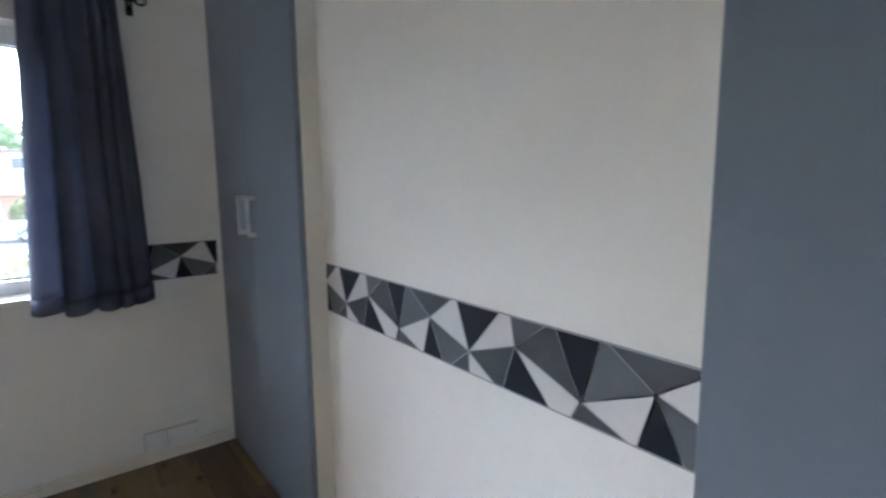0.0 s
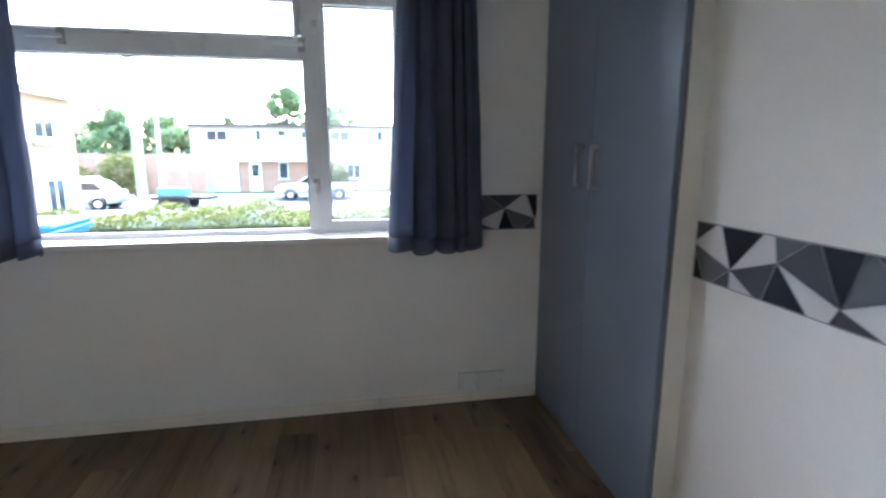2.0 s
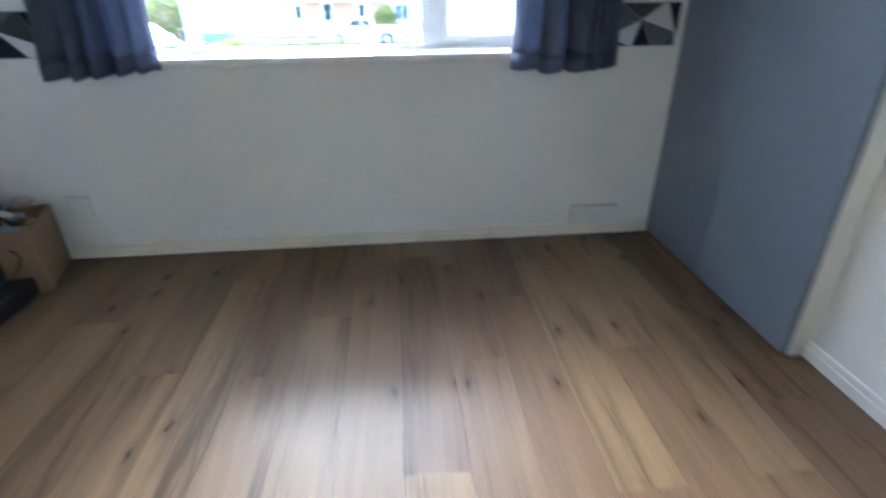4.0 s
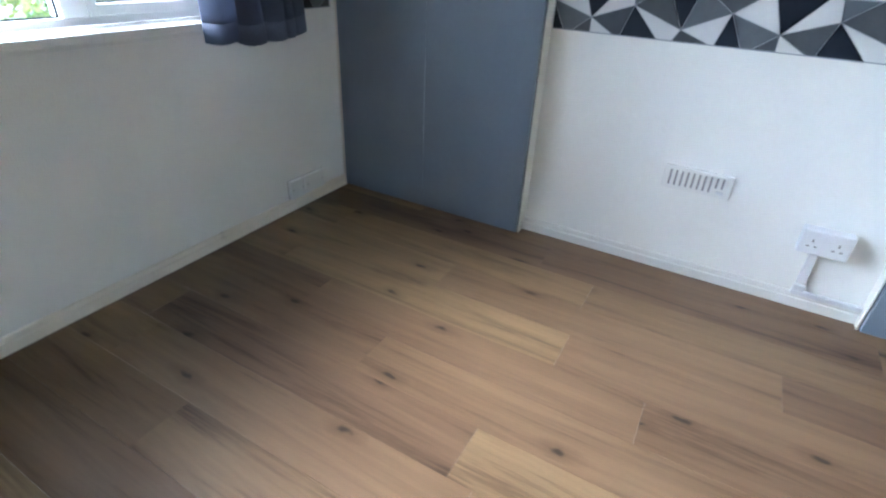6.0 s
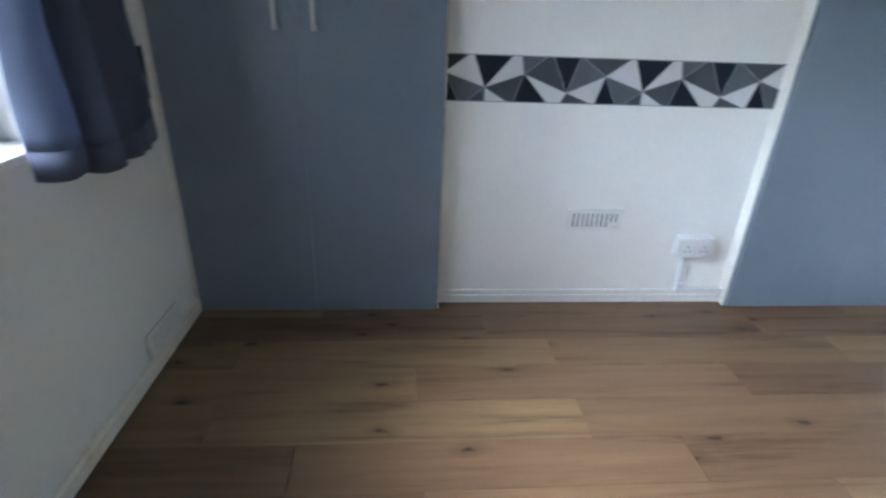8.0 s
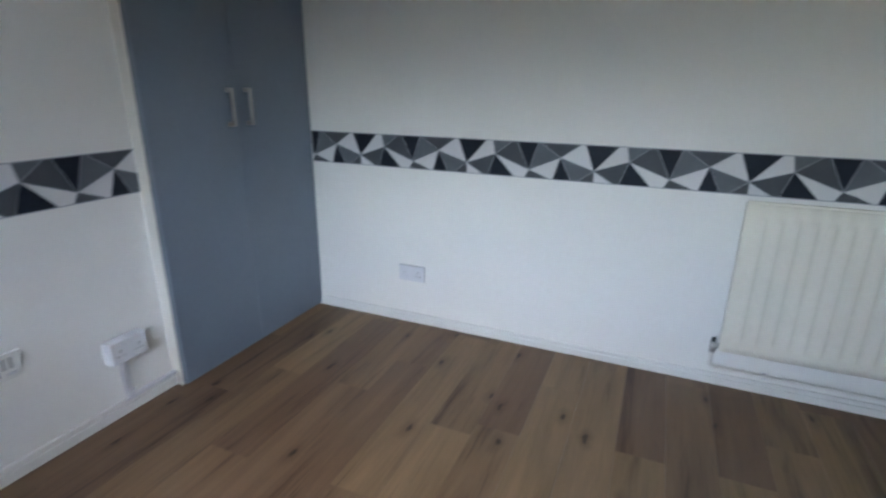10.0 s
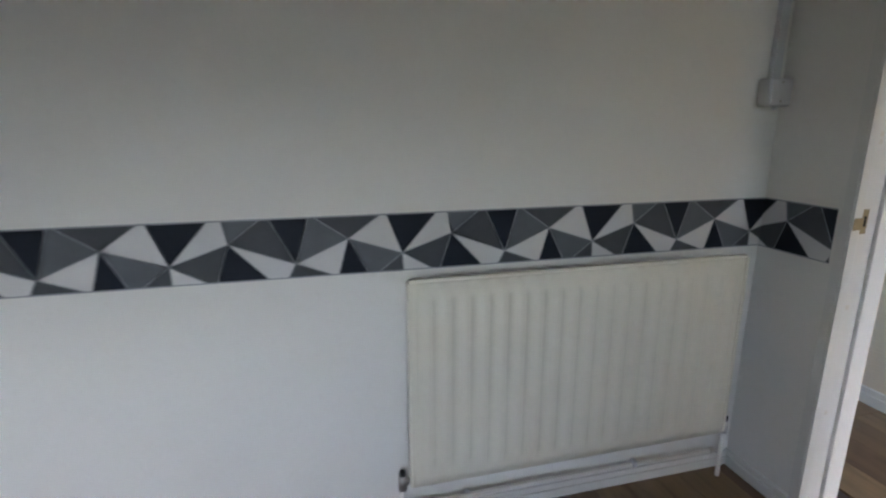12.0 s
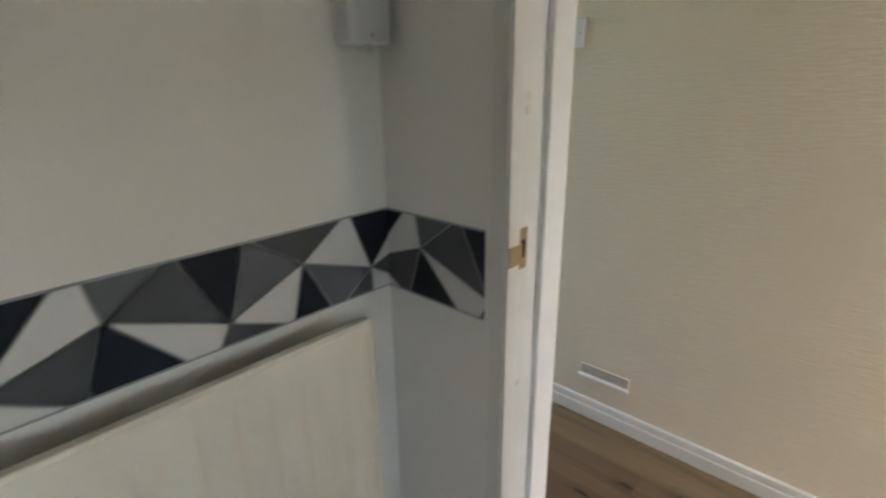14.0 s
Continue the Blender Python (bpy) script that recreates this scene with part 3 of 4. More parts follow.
# ---- curtains ----
def curtain(x_top, x_bot, seed, z0, z1, folds, side, label):
    rnd = random.Random(seed)
    n, m = 150, 40
    ph = [rnd.uniform(0, 6.3) for _ in range(6)]
    c = tagged(empty("curtain", (0, 0, 0)), label, "curtain", "pair of curtains")

    def point(i, j):
        s, t = i / n, j / m
        a, b = (x_top[k] * (1 - t) + x_bot[k] * t for k in (0, 1))
        x = a + (b - a) * s
        flat = 0.35 + 0.65 * (0.5 + 0.5 * math.sin(2.6 * s * side + ph[1]))
        amp = 0.030 * flat
        q = s + 0.055 * math.sin(5.1 * s + ph[0]) + 0.022 * math.sin(13 * s + ph[2]) + 0.018 * t * math.sin(7 * s + ph[3])
        w = 2 * math.pi * folds * q
        y = 3.085 + amp * math.sin(w) * (0.7 + 0.4 * t) + 0.005 * math.sin(2.3 * w + ph[4] + 2 * t) + 0.004 * math.sin(9 * t + 6 * s) + 0.003 * math.sin(23 * t + 17 * s)
        # the leading edge hangs back to the window, the rest swings out into the room
        inner = s if side > 0 else 1 - s
        y -= 0.045 * t * (1 - math.exp(-(inner / 0.16) ** 2))
        x += 0.010 * math.cos(w) * (0.5 + t)
        z = z1 - (z1 - (z0 + 0.007 * math.sin(w + 1.2) + 0.008 * math.sin(5 * s + ph[5]))) * t
        return Vector((x, y, z))

    for nm, j0, j1, mat in (("fabric", 0, m - 2, CURT), ("hem", m - 2, m, HEM)):
        bm = bmesh.new()
        g = [[bm.verts.new(point(i, j) + Vector((0, 0, 0))) for i in range(n + 1)] for j in range(j0, j1 + 1)]
        for p, q in zip(g, g[1:]):
            for i in range(n):
                bm.faces.new((p[i], p[i + 1], q[i + 1], q[i]))
        ob = part(nm, bm, mat, c, "", True)
        sol = ob.modifiers.new("thickness", "SOLIDIFY")
        sol.thickness, sol.offset = (0.0022 if nm == "fabric" else 0.0034), 0
    for k in range(6):
        f = (k + 0.5) / 6
        x = x_top[0] + (x_top[1] - x_top[0]) * f
        part("eyelet", torus(0.022, 0.004, pose(x, 3.085, z1 - 0.035, 90, 0, 90), 16, 6), DARKM, c, "dark metal eyelet", True)
    return c


curtain((2.590, 2.885), (2.535, 2.925), 4, 0.764, 2.015, 5, 1.0, "short blue-grey woven curtain with loose folds, drawn open")
curtain((0.900, 1.225), (0.795, 1.205), 9, 0.778, 2.015, 5, -1.0, "short blue-grey curtain with lit inner edge, drawn open")
pole = tagged(empty("curtain_pole"), "dark metal curtain pole above the window", "curtain pole")
part("rod", tube([(0.68, 3.085, 1.982), (2.965, 3.085, 1.982)], 0.011, 12), DARKM, pole, "", True)
for x in (0.66, 2.975):
    part("finial", torus(0.020, 0.0055, pose(x, 3.085, 1.982, 90, 0, 0), 18, 8), DARKM, pole, "ring-shaped finial", True)
for x in (0.76, 2.945):
    b = part("bracket", boxes((x - 0.006, x + 0.006, 3.085, N, 1.960, 1.972), bevel=0.002), DARKM, pole)
    part("bracket_plate", boxes((x - 0.014, x + 0.014, N - 0.005, N - 0.0005, 1.935, 1.995), bevel=0.002), DARKM, b)


# ---- radiator ----
def radiator():
    r = tagged(empty("radiator"), "aged cream ribbed panel radiator fixed below the border", "radiator")
    x0, x1, z0, z1, y = 0.118, 1.205, 0.193, 0.822, 0.082
    ribs = 19
    pitch = (x1 - x0 - 0.05) / ribs
    prof = [(0.0, 0.0), (0.16, 0.0), (0.28, 0.9), (0.40, 1.0), (0.60, 1.0), (0.72, 0.9), (0.84, 0.0)]
    xs = [(x0, 0.0), (x0 + 0.02, 0.0)]
    for k in range(ribs):
        xs += [(x0 + 0.025 + (k + f) * pitch, d) for f, d in prof]
    xs += [(x1 - 0.02, 0.0), (x1, 0.0)]
    zs = [(z0, 0), (z0 + 0.035, 0), (z0 + 0.055, 0.55), (z0 + 0.075, 1), (z1 - 0.085, 1), (z1 - 0.062, 0.75), (z1 - 0.050, 0), (z1 - 0.012, 0), (z1, -0.9)]
    bm = bmesh.new()
    g = [[bm.verts.new((x, y + 0.0085 * d * k + (0.010 * k if k < 0 else 0), z)) for x, d in xs] for z, k in zs]
    for p, q in zip(g, g[1:]):
        for i in range(len(xs) - 1):
            bm.faces.new((p[i + 1], p[i], q[i], q[i + 1]))
    front = part("front_panel", bm, RADP, r, "", True)
    sol = front.modifiers.new("thickness", "SOLIDIFY")
    sol.thickness, sol.offset = 0.004, -1
    part("back_panel", boxes((x0 + 0.004, x1 - 0.004, 0.040, 0.068, z0 + 0.006, z1 - 0.012), bevel=0.006), RADP, r)
    part("end_seam", boxes((x1 - 0.003, x1 + 0.004, 0.058, 0.086, z0 + 0.004, z1 - 0.006), bevel=0.003), RADP, r)
    part("end_seam", boxes((x0 - 0.004, x0 + 0.003, 0.058, 0.086, z0 + 0.004, z1 - 0.006), bevel=0.003), RADP, r)
    part("top_seam", boxes((x0, x1, 0.064, 0.080, z1 - 0.008, z1 + 0.002), bevel=0.003), RADP, r)
    for x in (x0 + 0.16, x1 - 0.16):
        part("bracket", boxes((x - 0.015, x + 0.015, 0.001, 0.042, 0.25, 0.74), bevel=0.003), RADP, r)
    for x, s in ((x1, 1), (x0, -1)):
        v = part("valve", tube([(x + s * 0.002, 0.062, 0.205), (x + s * 0.030, 0.062, 0.205)], 0.011, 12), STEEL, r, "tarnished metal valve", True)
        part("valve_body", tube([(x + s * 0.024, 0.062, 0.178), (x + s * 0.024, 0.062, 0.224)], 0.0125, 12), STEEL, v, "", True)
        part("valve_cap", tube([(x + s * 0.024, 0.062, 0.2245), (x + s * 0.024, 0.062, 0.240)], 0.009, 12), BLACKP, v, "", True)
    p = tagged(link("heating_pipe", tube([(x1 + 0.024, 0.062, 0.18)] + bend((x1 + 0.024, 0.062, 0.18), (x1 + 0.024, 0.045, 0.098), (0.2, 0.030, 0.088), 0.035) + [(0.9, 0.032, 0.092), (0.5, 0.03, 0.088), (0.094, 0.03, 0.084)], 0.0075, 10), COPPER, smooth=True), "thin painted heating pipe running above the skirting", "pipe")
    for x in (1.02, 0.42):
        part("pipe_clip", boxes((x - 0.008, x + 0.008, 0.0165, 0.041, 0.080, 0.101), bevel=0.003), PLAST, p)
    q = tagged(link("heating_pipe", tube([(x0 - 0.024, 0.062, 0.18), (x0 - 0.024, 0.062, 0.004)], 0.0075, 10), COPPER, smooth=True), "short upright painted pipe from the floor", "pipe")
    part("pipe_elbow", tube([(0.094, 0.031, 0.084), (0.112, 0.031, 0.084)], 0.0105, 10), COPPER, q, "", True)


radiator()


# ---- sockets, vents and boxes on the walls ----
def plate(name, m, w, h, d, label, cat, mat=PLAST, gang=0, blank=False, group=""):
    """A wall plate: x along the wall, z up, y out of it."""
    ob = link(name, boxes((-w / 2, w / 2, 0.0005, d, -h / 2, h / 2), bevel=min(0.006, d * 0.4), seg=3), mat)
    ob.matrix_world = m
    tagged(ob, label, cat, group)
    if not blank:
        for g in range(gang):
            cx = (g - (gang - 1) / 2) * w * 0.5
            for dx, dz, a, b in ((0, 0.006, 0.0025, 0.0055), (-0.011, -0.014, 0.0045, 0.0022), (0.011, -0.014, 0.0045, 0.0022)):
                part("pin_slot", boxes((cx + dx - a, cx + dx + a, d + 0.0002, d + 0.0006, dz - b, dz + b)), SLOT_SHADE, ob)
            part("rocker", boxes((cx * 0.38 - 0.006, cx * 0.38 + 0.006, d + 0.0002, d + 0.003, 0.017, 0.033), bevel=0.001), PLAST, ob)
    else:
        # slightly larger grey backing: the shadow gap round the plate as colour
        part("shadow_rim", boxes((-w / 2 - 0.0015, w / 2 + 0.0015, 0.0006, 0.003, -h / 2 - 0.0015, h / 2 + 0.0015)), EDGE_SHADE, ob, "grey strip for the shadow line round the plate")
        for dx in (-w * 0.36, w * 0.36):
            part("screw", boxes((dx - 0.003, dx + 0.003, d + 0.0002, d + 0.0012, -0.003, 0.003), bevel=0.0008), STEEL, ob)
    return ob


south = lambda x, z: pose(x, 0, z, 0, 0, 0)          # faces +y
north = lambda x, z: pose(x, N, z, 0, 0, 180)        # faces -y
east = lambda y, z: pose(E, y, z, 0, 0, 90)          # faces -x
plate("wall_socket", south(2.657, 0.279), 0.146, 0.086, 0.011, "white double wall socket low on the plain wall", "socket", gang=2)
sb = plate("wall_socket", east(1.143, 0.272), 0.146, 0.088, 0.046, "white surface-mounted double socket above the trunking", "socket", gang=2)
plate("blank_plate", north(2.896, 0.098), 0.086, 0.088, 0.020, "square white blank plate above the skirting", "wall plate", FACE, blank=True)
plate("blank_plate", north(3.008, 0.098), 0.130, 0.086, 0.018, "wide white painted-over blank plate above the skirting", "wall plate", FACE, blank=True)
plate("blank_plate", north(0.707, 0.240), 0.086, 0.088, 0.016, "white painted-over blank plate behind the box", "wall plate", FACE, blank=True)
tr = tagged(link("cable_trunking", boxes((E - 0.017, E - 0.0005, 1.142, 1.168, 0.062, 0.2275), bevel=0.0025), PLAST), "white cable trunking under the socket", "trunking")
part("foot_run", boxes((E - 0.032, E - 0.0165, 0.962, 1.175, 0.0585, 0.075), bevel=0.0025), PLAST, tr)
part("elbow", boxes((E - 0.034, E - 0.0175, 1.138, 1.174, 0.0755, 0.098), bevel=0.003), PLAST, tr)

v = tagged(link("wall_vent", boxes((E - 0.012, E - 0.0005, 1.460, 1.690, 0.337, 0.424), bevel=0.004, seg=3), GLOSS), "white plastic chimney vent with upright slots", "vent")
for i in range(10):
    y = 1.668 - i * 0.0195
    z0 = 0.352 if i < 8 else 0.372
    part("slot", boxes((E - 0.0126, E - 0.0122, y - 0.0042, y + 0.0018, z0, 0.409)), SLOT_SHADE, v, "slot with its inner shade coloured in")
    part("louvre", boxes((E - 0.0140, E - 0.0128, y - 0.0072, y - 0.0046, z0, 0.409), bevel=0.0008), PLAST, v)
part("slide_knob", boxes((E - 0.018, E - 0.0125, 1.482, 1.506, 0.352, 0.362), bevel=0.002), PLAST, v)

cb = tagged(link("junction_box", boxes((0.010, 0.092, 0.0005, 0.044, 1.276, 1.358), bevel=0.008, seg=3), PLAST), "white square junction box in the wall corner", "junction box")
part("lid", boxes((0.013, 0.089, 0.0442, 0.0490, 1.279, 1.355), bevel=0.003), PLAST, cb)
for z in (1.29, 1.345):
    part("screw", boxes((0.048, 0.056, 0.0492, 0.0502, z - 0.003, z + 0.003), bevel=0.001), STEEL, cb)
part("grommet", tube([(0.045, 0.025, 1.2759), (0.045, 0.025, 1.266)], 0.008, 10), PLAST, cb, "", True)
tagged(link("cable_trunking", boxes((0.030, 0.062, 0.0005, 0.018, 1.3585, H - 0.002), bevel=0.002), PLAST), "white trunking rising from the junction box", "trunking")

hv = tagged(link("wall_vent", boxes((HW + 0.0005, HW + 0.006, -0.030, 0.155, 0.164, 0.214), bevel=0.002), HALL), "cream painted letterbox-shaped wall vent", "vent")
part("lip", boxes((HW + 0.0062, HW + 0.020, -0.034, 0.158, 0.162, 0.174), bevel=0.003), SKIRT, hv, "pale projecting lip")
for z in (0.184, 0.195, 0.206):
    part("slot", boxes((HW + 0.0062, HW + 0.0066, -0.024, 0.149, z - 0.0028, z + 0.0028)), SLOT_SHADE, hv, "slot with its inner shade coloured in")
sw = plate("light_switch", pose(HW, -0.155, 1.352, 0, 0, -90), 0.086, 0.086, 0.010, "white light switch on the cream hall wall", "light switch", GLOSS, blank=True)
part("rocker", boxes((-0.008, 0.008, 0.0102, 0.014, -0.014, 0.014), bevel=0.002), PLAST, sw)


# ---- boxes and tools by the window wall ----
def rounded(rows, bevel, seg=3):
    return boxes(*rows, bevel=bevel, seg=seg)


def carton():
    c = tagged(empty("cardboard_box", (0.450, 2.955, 0)), "open brown cardboard box full of papers", "box")
    c.rotation_euler = (0, 0, radians(16))
    w, d, h, t = 0.40, 0.29, 0.265, 0.006
    part("side", boxes((-w / 2, w / 2, -d / 2, -d / 2 + t, 0.001, h)), CARD, c)
    part("side", boxes((-w / 2, w / 2, d / 2 - t, d / 2, 0.001, h)), CARD, c)
    part("side", boxes((-w / 2, -w / 2 + t, -d / 2 + t, d / 2 - t, 0.001, h)), CARD, c)
    part("side", boxes((w / 2 - t, w / 2, -d / 2 + t, d / 2 - t, 0.001, h)), CARD, c)
    part("bottom", boxes((-w / 2 + t, w / 2 - t, -d / 2 + t, d / 2 - t, 0.001, 0.008)), CARD, c)
    for a, sx in ((-35, -1),):
        bm = boxes((0, 0.10, -d / 2 + 0.01, d / 2 - 0.01, 0, 0.005))
        f = part("flap", bm, CARD, c)
        f.location = (sx * (w / 2 - 0.002), 0, h)
        f.rotation_euler = (0, radians(a if sx > 0 else 180 + a), 0)
    return c


carton()
rnd = random.Random(5)
for i in range(22):
    w, d = rnd.uniform(0.06, 0.17), rnd.uniform(0.05, 0.12)
    bm = bmesh.new()
    n = 6
    g = [[bm.verts.new(((a / n - .5) * w, (b / n - .5) * d, 0.010 * math.sin(a * 1.3 + i) * math.cos(b * 0.9 + i))) for a in range(n + 1)] for b in range(n + 1)]
    for p, q in zip(g, g[1:]):
        for k in range(n):
            bm.faces.new((p[k], p[k + 1], q[k + 1], q[k]))
    ob = link("crumpled_paper", bm, (TANP, TANP, RAG, PAPER, CARD, NAVYP)[i % 6], smooth=True)
    sol = ob.modifiers.new("thickness", "SOLIDIFY")
    sol.thickness = 0.0015
    ob.location = (0.450 + rnd.uniform(-0.13, 0.13), 2.955 + rnd.uniform(-0.08, 0.08), 0.235 + 0.004 * i)
    ob.rotation_euler = (rnd.uniform(-.5, .5), rnd.uniform(-.5, .5), rnd.uniform(0, 6))
    tagged(ob, ("crumpled pale brown paper", "torn tan packing paper", "pale blue cloth scrap", "folded white leaflet", "torn brown card", "dark wrapper scrap")[i % 6] + " heaped in the cardboard box", "paper", "papers in the box")
fill = tagged(link("packing_paper", rounded([(0.30, 0.60, 2.86, 3.05, 0.02, 0.232)], 0.03), TANP), "bundled tan packing paper filling the cardboard box", "paper")
fill.rotation_euler = (0, 0, 0)

mc = tagged(empty("power_tool_case"), "black power tool with a coiled cable on its tray", "power tool")
part("tray", rounded([(0.330, 0.645, 2.610, 2.868, 0.001, 0.075)], 0.015), BLACKP, mc)
part("body", rounded([(0.365, 0.590, 2.640, 2.835, 0.0755, 0.205)], 0.045, 5), BLACKP, mc, "", True)
part("motor_housing", tube([(0.40, 2.74, 0.228), (0.44, 2.74, 0.235), (0.56, 2.755, 0.235), (0.60, 2.76, 0.225)], 0.062, 20), BLACKP, mc, "", True)
part("handle", tube([(0.40, 2.70, 0.275), (0.43, 2.71, 0.318), (0.50, 2.73, 0.322), (0.54, 2.74, 0.290)], 0.013, 10), BLACKP, mc, "", True)
part("badge", boxes((0.44, 0.50, 2.632, 2.6405, 0.145, 0.165), bevel=0.002), PAPER, mc, "small pale label")
part("cable", tube([(0.60 + 0.035 * math.sin(t * 0.7), 2.84 + 0.02 * t * 0.12, 0.10 + 0.095 * math.sin(t * 0.33)) for t in range(10)], 0.004, 8), BLACKP, mc, "", True)

tb = tagged(empty("tool_box"), "open dark navy plastic tool box with trays", "tool box")
part("shell", boxes((0.20, 0.605, 2.185, 2.203, 0.001, 0.135), (0.20, 0.605, 2.557, 2.575, 0.001, 0.135), (0.20, 0.218, 2.203, 2.557, 0.001, 0.135), (0.587, 0.605, 2.203, 2.557, 0.001, 0.135), (0.218, 0.587, 2.203, 2.557, 0.001, 0.02), bevel=0.005), NAVYP, tb)
part("rim", boxes((0.195, 0.610, 2.178, 2.195, 0.1352, 0.148), (0.195, 0.610, 2.565, 2.582, 0.1352, 0.148), (0.195, 0.212, 2.195, 2.565, 0.1352, 0.148), (0.593, 0.610, 2.195, 2.565, 0.1352, 0.148), bevel=0.003), NAVYP, tb)
tray = tagged(link("plastic_tub", boxes((0.27, 0.282, 2.42, 2.64, 0.128, 0.235), (0.518, 0.53, 2.42, 2.64, 0.128, 0.235), (0.282, 0.518, 2.42, 2.432, 0.128, 0.235), (0.282, 0.518, 2.628, 2.64, 0.128, 0.235), (0.282, 0.518, 2.432, 2.628, 0.128, 0.138), bevel=0.003), BLUEP), "bright blue plastic tub in the tool box", "tub")
sl = tagged(link("spirit_level", rounded([(-0.13, 0.13, -0.02, 0.02, 0, 0.042)], 0.006), YELLOW), "yellow plastic tool laid over the tub", "tool")
sl.matrix_world = pose(0.44, 2.545, 0.237, 0, -4, 18)
part("grip", rounded([(-0.05, 0.03, -0.021, 0.021, 0.008, 0.030)], 0.004), BLACKP, sl)
for nm, mt, at, sz, lab in (("cloth", RAG, (0.46, 2.32, 0.118), 0.16, "crumpled pale blue cloth in the tool box"), ("plastic_bag", PAPER, (0.40, 2.50, 0.18), 0.13, "crumpled clear plastic bag in the blue tub"), ("cloth", CORAL, (0.36, 2.26, 0.10), 0.10, "bright red rag in the tool box")):
    bm = bmesh.new()
    bmesh.ops.create_icosphere(bm, subdivisions=4, radius=sz / 2)
    for vv in bm.verts:
        k = noise.noise(vv.co * 22 + Vector((sz * 90, 0, 0)))
        vv.co *= 1 + 0.35 * k
        vv.co.z *= 0.42
    ob = tagged(link(nm, bm, mt, smooth=True), lab, "cloth")
    ob.location = at
rb = tagged(empty("storage_box"), "dark red storage box with a coral bag on top", "storage box")
part("body", rounded([(0.005, 0.29, 2.72, 2.965, 0.001, 0.44)], 0.008), REDP, rb)
part("lid", rounded([(0.002, 0.296, 2.714, 2.971, 0.4402, 0.458)], 0.005), REDP, rb)
bm = bmesh.new()
bmesh.ops.create_icosphere(bm, subdivisions=4, radius=0.5)
for vv in bm.verts:
    vv.co = Vector((vv.co.x * 0.24, vv.co.y * 0.20, max(-0.5, vv.co.z) * 0.15)) * (1 + 0.25 * noise.noise(vv.co * 5))
bag = tagged(link("bag", bm, CORAL, smooth=True), "slumped coral red bag on the storage box", "bag")
bag.location = (0.165, 2.845, 0.515)
pn = tagged(empty("black_case"), "tall black case leaning against the window wall", "case")
part("shell", rounded([(0.005, 0.245, 2.985, 3.085, 0.001, 0.615)], 0.02), BLACKP, pn)
part("clasp", rounded([(0.12, 0.16, 2.976, 2.9845, 0.50, 0.53)], 0.003), STEEL, pn)


# ---- outside ----
def ground_z(y):
    pts = ((3.0, -0.38), (6.0, -0.50), (9.0, -0.80), (22.0, -1.70), (5000.0, -1.70))
    for (a, za), (b, zb) in zip(pts, pts[1:]):
        if y <= b:
            return za + (zb - za) * max(0.0, (y - a) / (b - a))
    return -1.7


bm = bmesh.new()
ys = [-900, 3.44, 4.5, 6.0, 7.5, 9.0, 12, 15, 18, 22, 40, 80, 300, 1500]
xs = [-1500, -200, -60, -20, -8, 0, 8, 20, 60, 200, 1500]
g = [[bm.verts.new((x, y, ground_z(y))) for x in xs] for y in ys]
for p, q in zip(g, g[1:]):
    for i in range(len(xs) - 1):
        bm.faces.new((p[i], p[i + 1], q[i + 1], q[i]))
structure("ground", bm, GRASS, "mown grass sloping down to the street")
# Unseen slab, added and kept pale to throw light up at the ceiling.
structure("path", boxes((-9.0, 9.0, 3.45, 6.75, -0.70, -0.49)), CONCR, "unseen pale concrete slab added below the window to bounce light indoors")
structure("road", boxes((-200, 200, 28.5, 36.0, -1.72, -1.685)), TARMAC, "grey tarmac street")
structure("pavement", boxes((-200, 200, 36.0, 38.0, -1.72, -1.58), (-200, 200, 26.6, 28.5, -1.72, -1.58)), CONCR, "pale concrete pavement with kerb")


def leaves(name, count, place, size, mat, parent, seed, aspect=0.55):
    """Many small folded leaf blades as one mesh."""
    r = np.random.RandomState(seed)
    verts, faces = [], []
    for i in range(count):
        c = place(r)
        d = r.normal(size=3)
        d /= np.linalg.norm(d)
        s = np.cross(d, r.normal(size=3))
        s /= np.linalg.norm(s)
        u = np.cross(d, s)
        l = size * r.uniform(0.6, 1.35)
        k = len(verts)
        verts += [tuple(c - d * l / 2), tuple(c + s * l * aspect / 2 + u * l * 0.1), tuple(c + d * l / 2), tuple(c - s * l * aspect / 2 + u * l * 0.1)]
        faces += [(k, k + 1, k + 2), (k, k + 2, k + 3)]
    me = bpy.data.meshes.new(name)
    me.from_pydata(verts, [], faces)
    me.materials.append(mat)
    ob = new(name, me)
    ob.parent = parent
    return ob


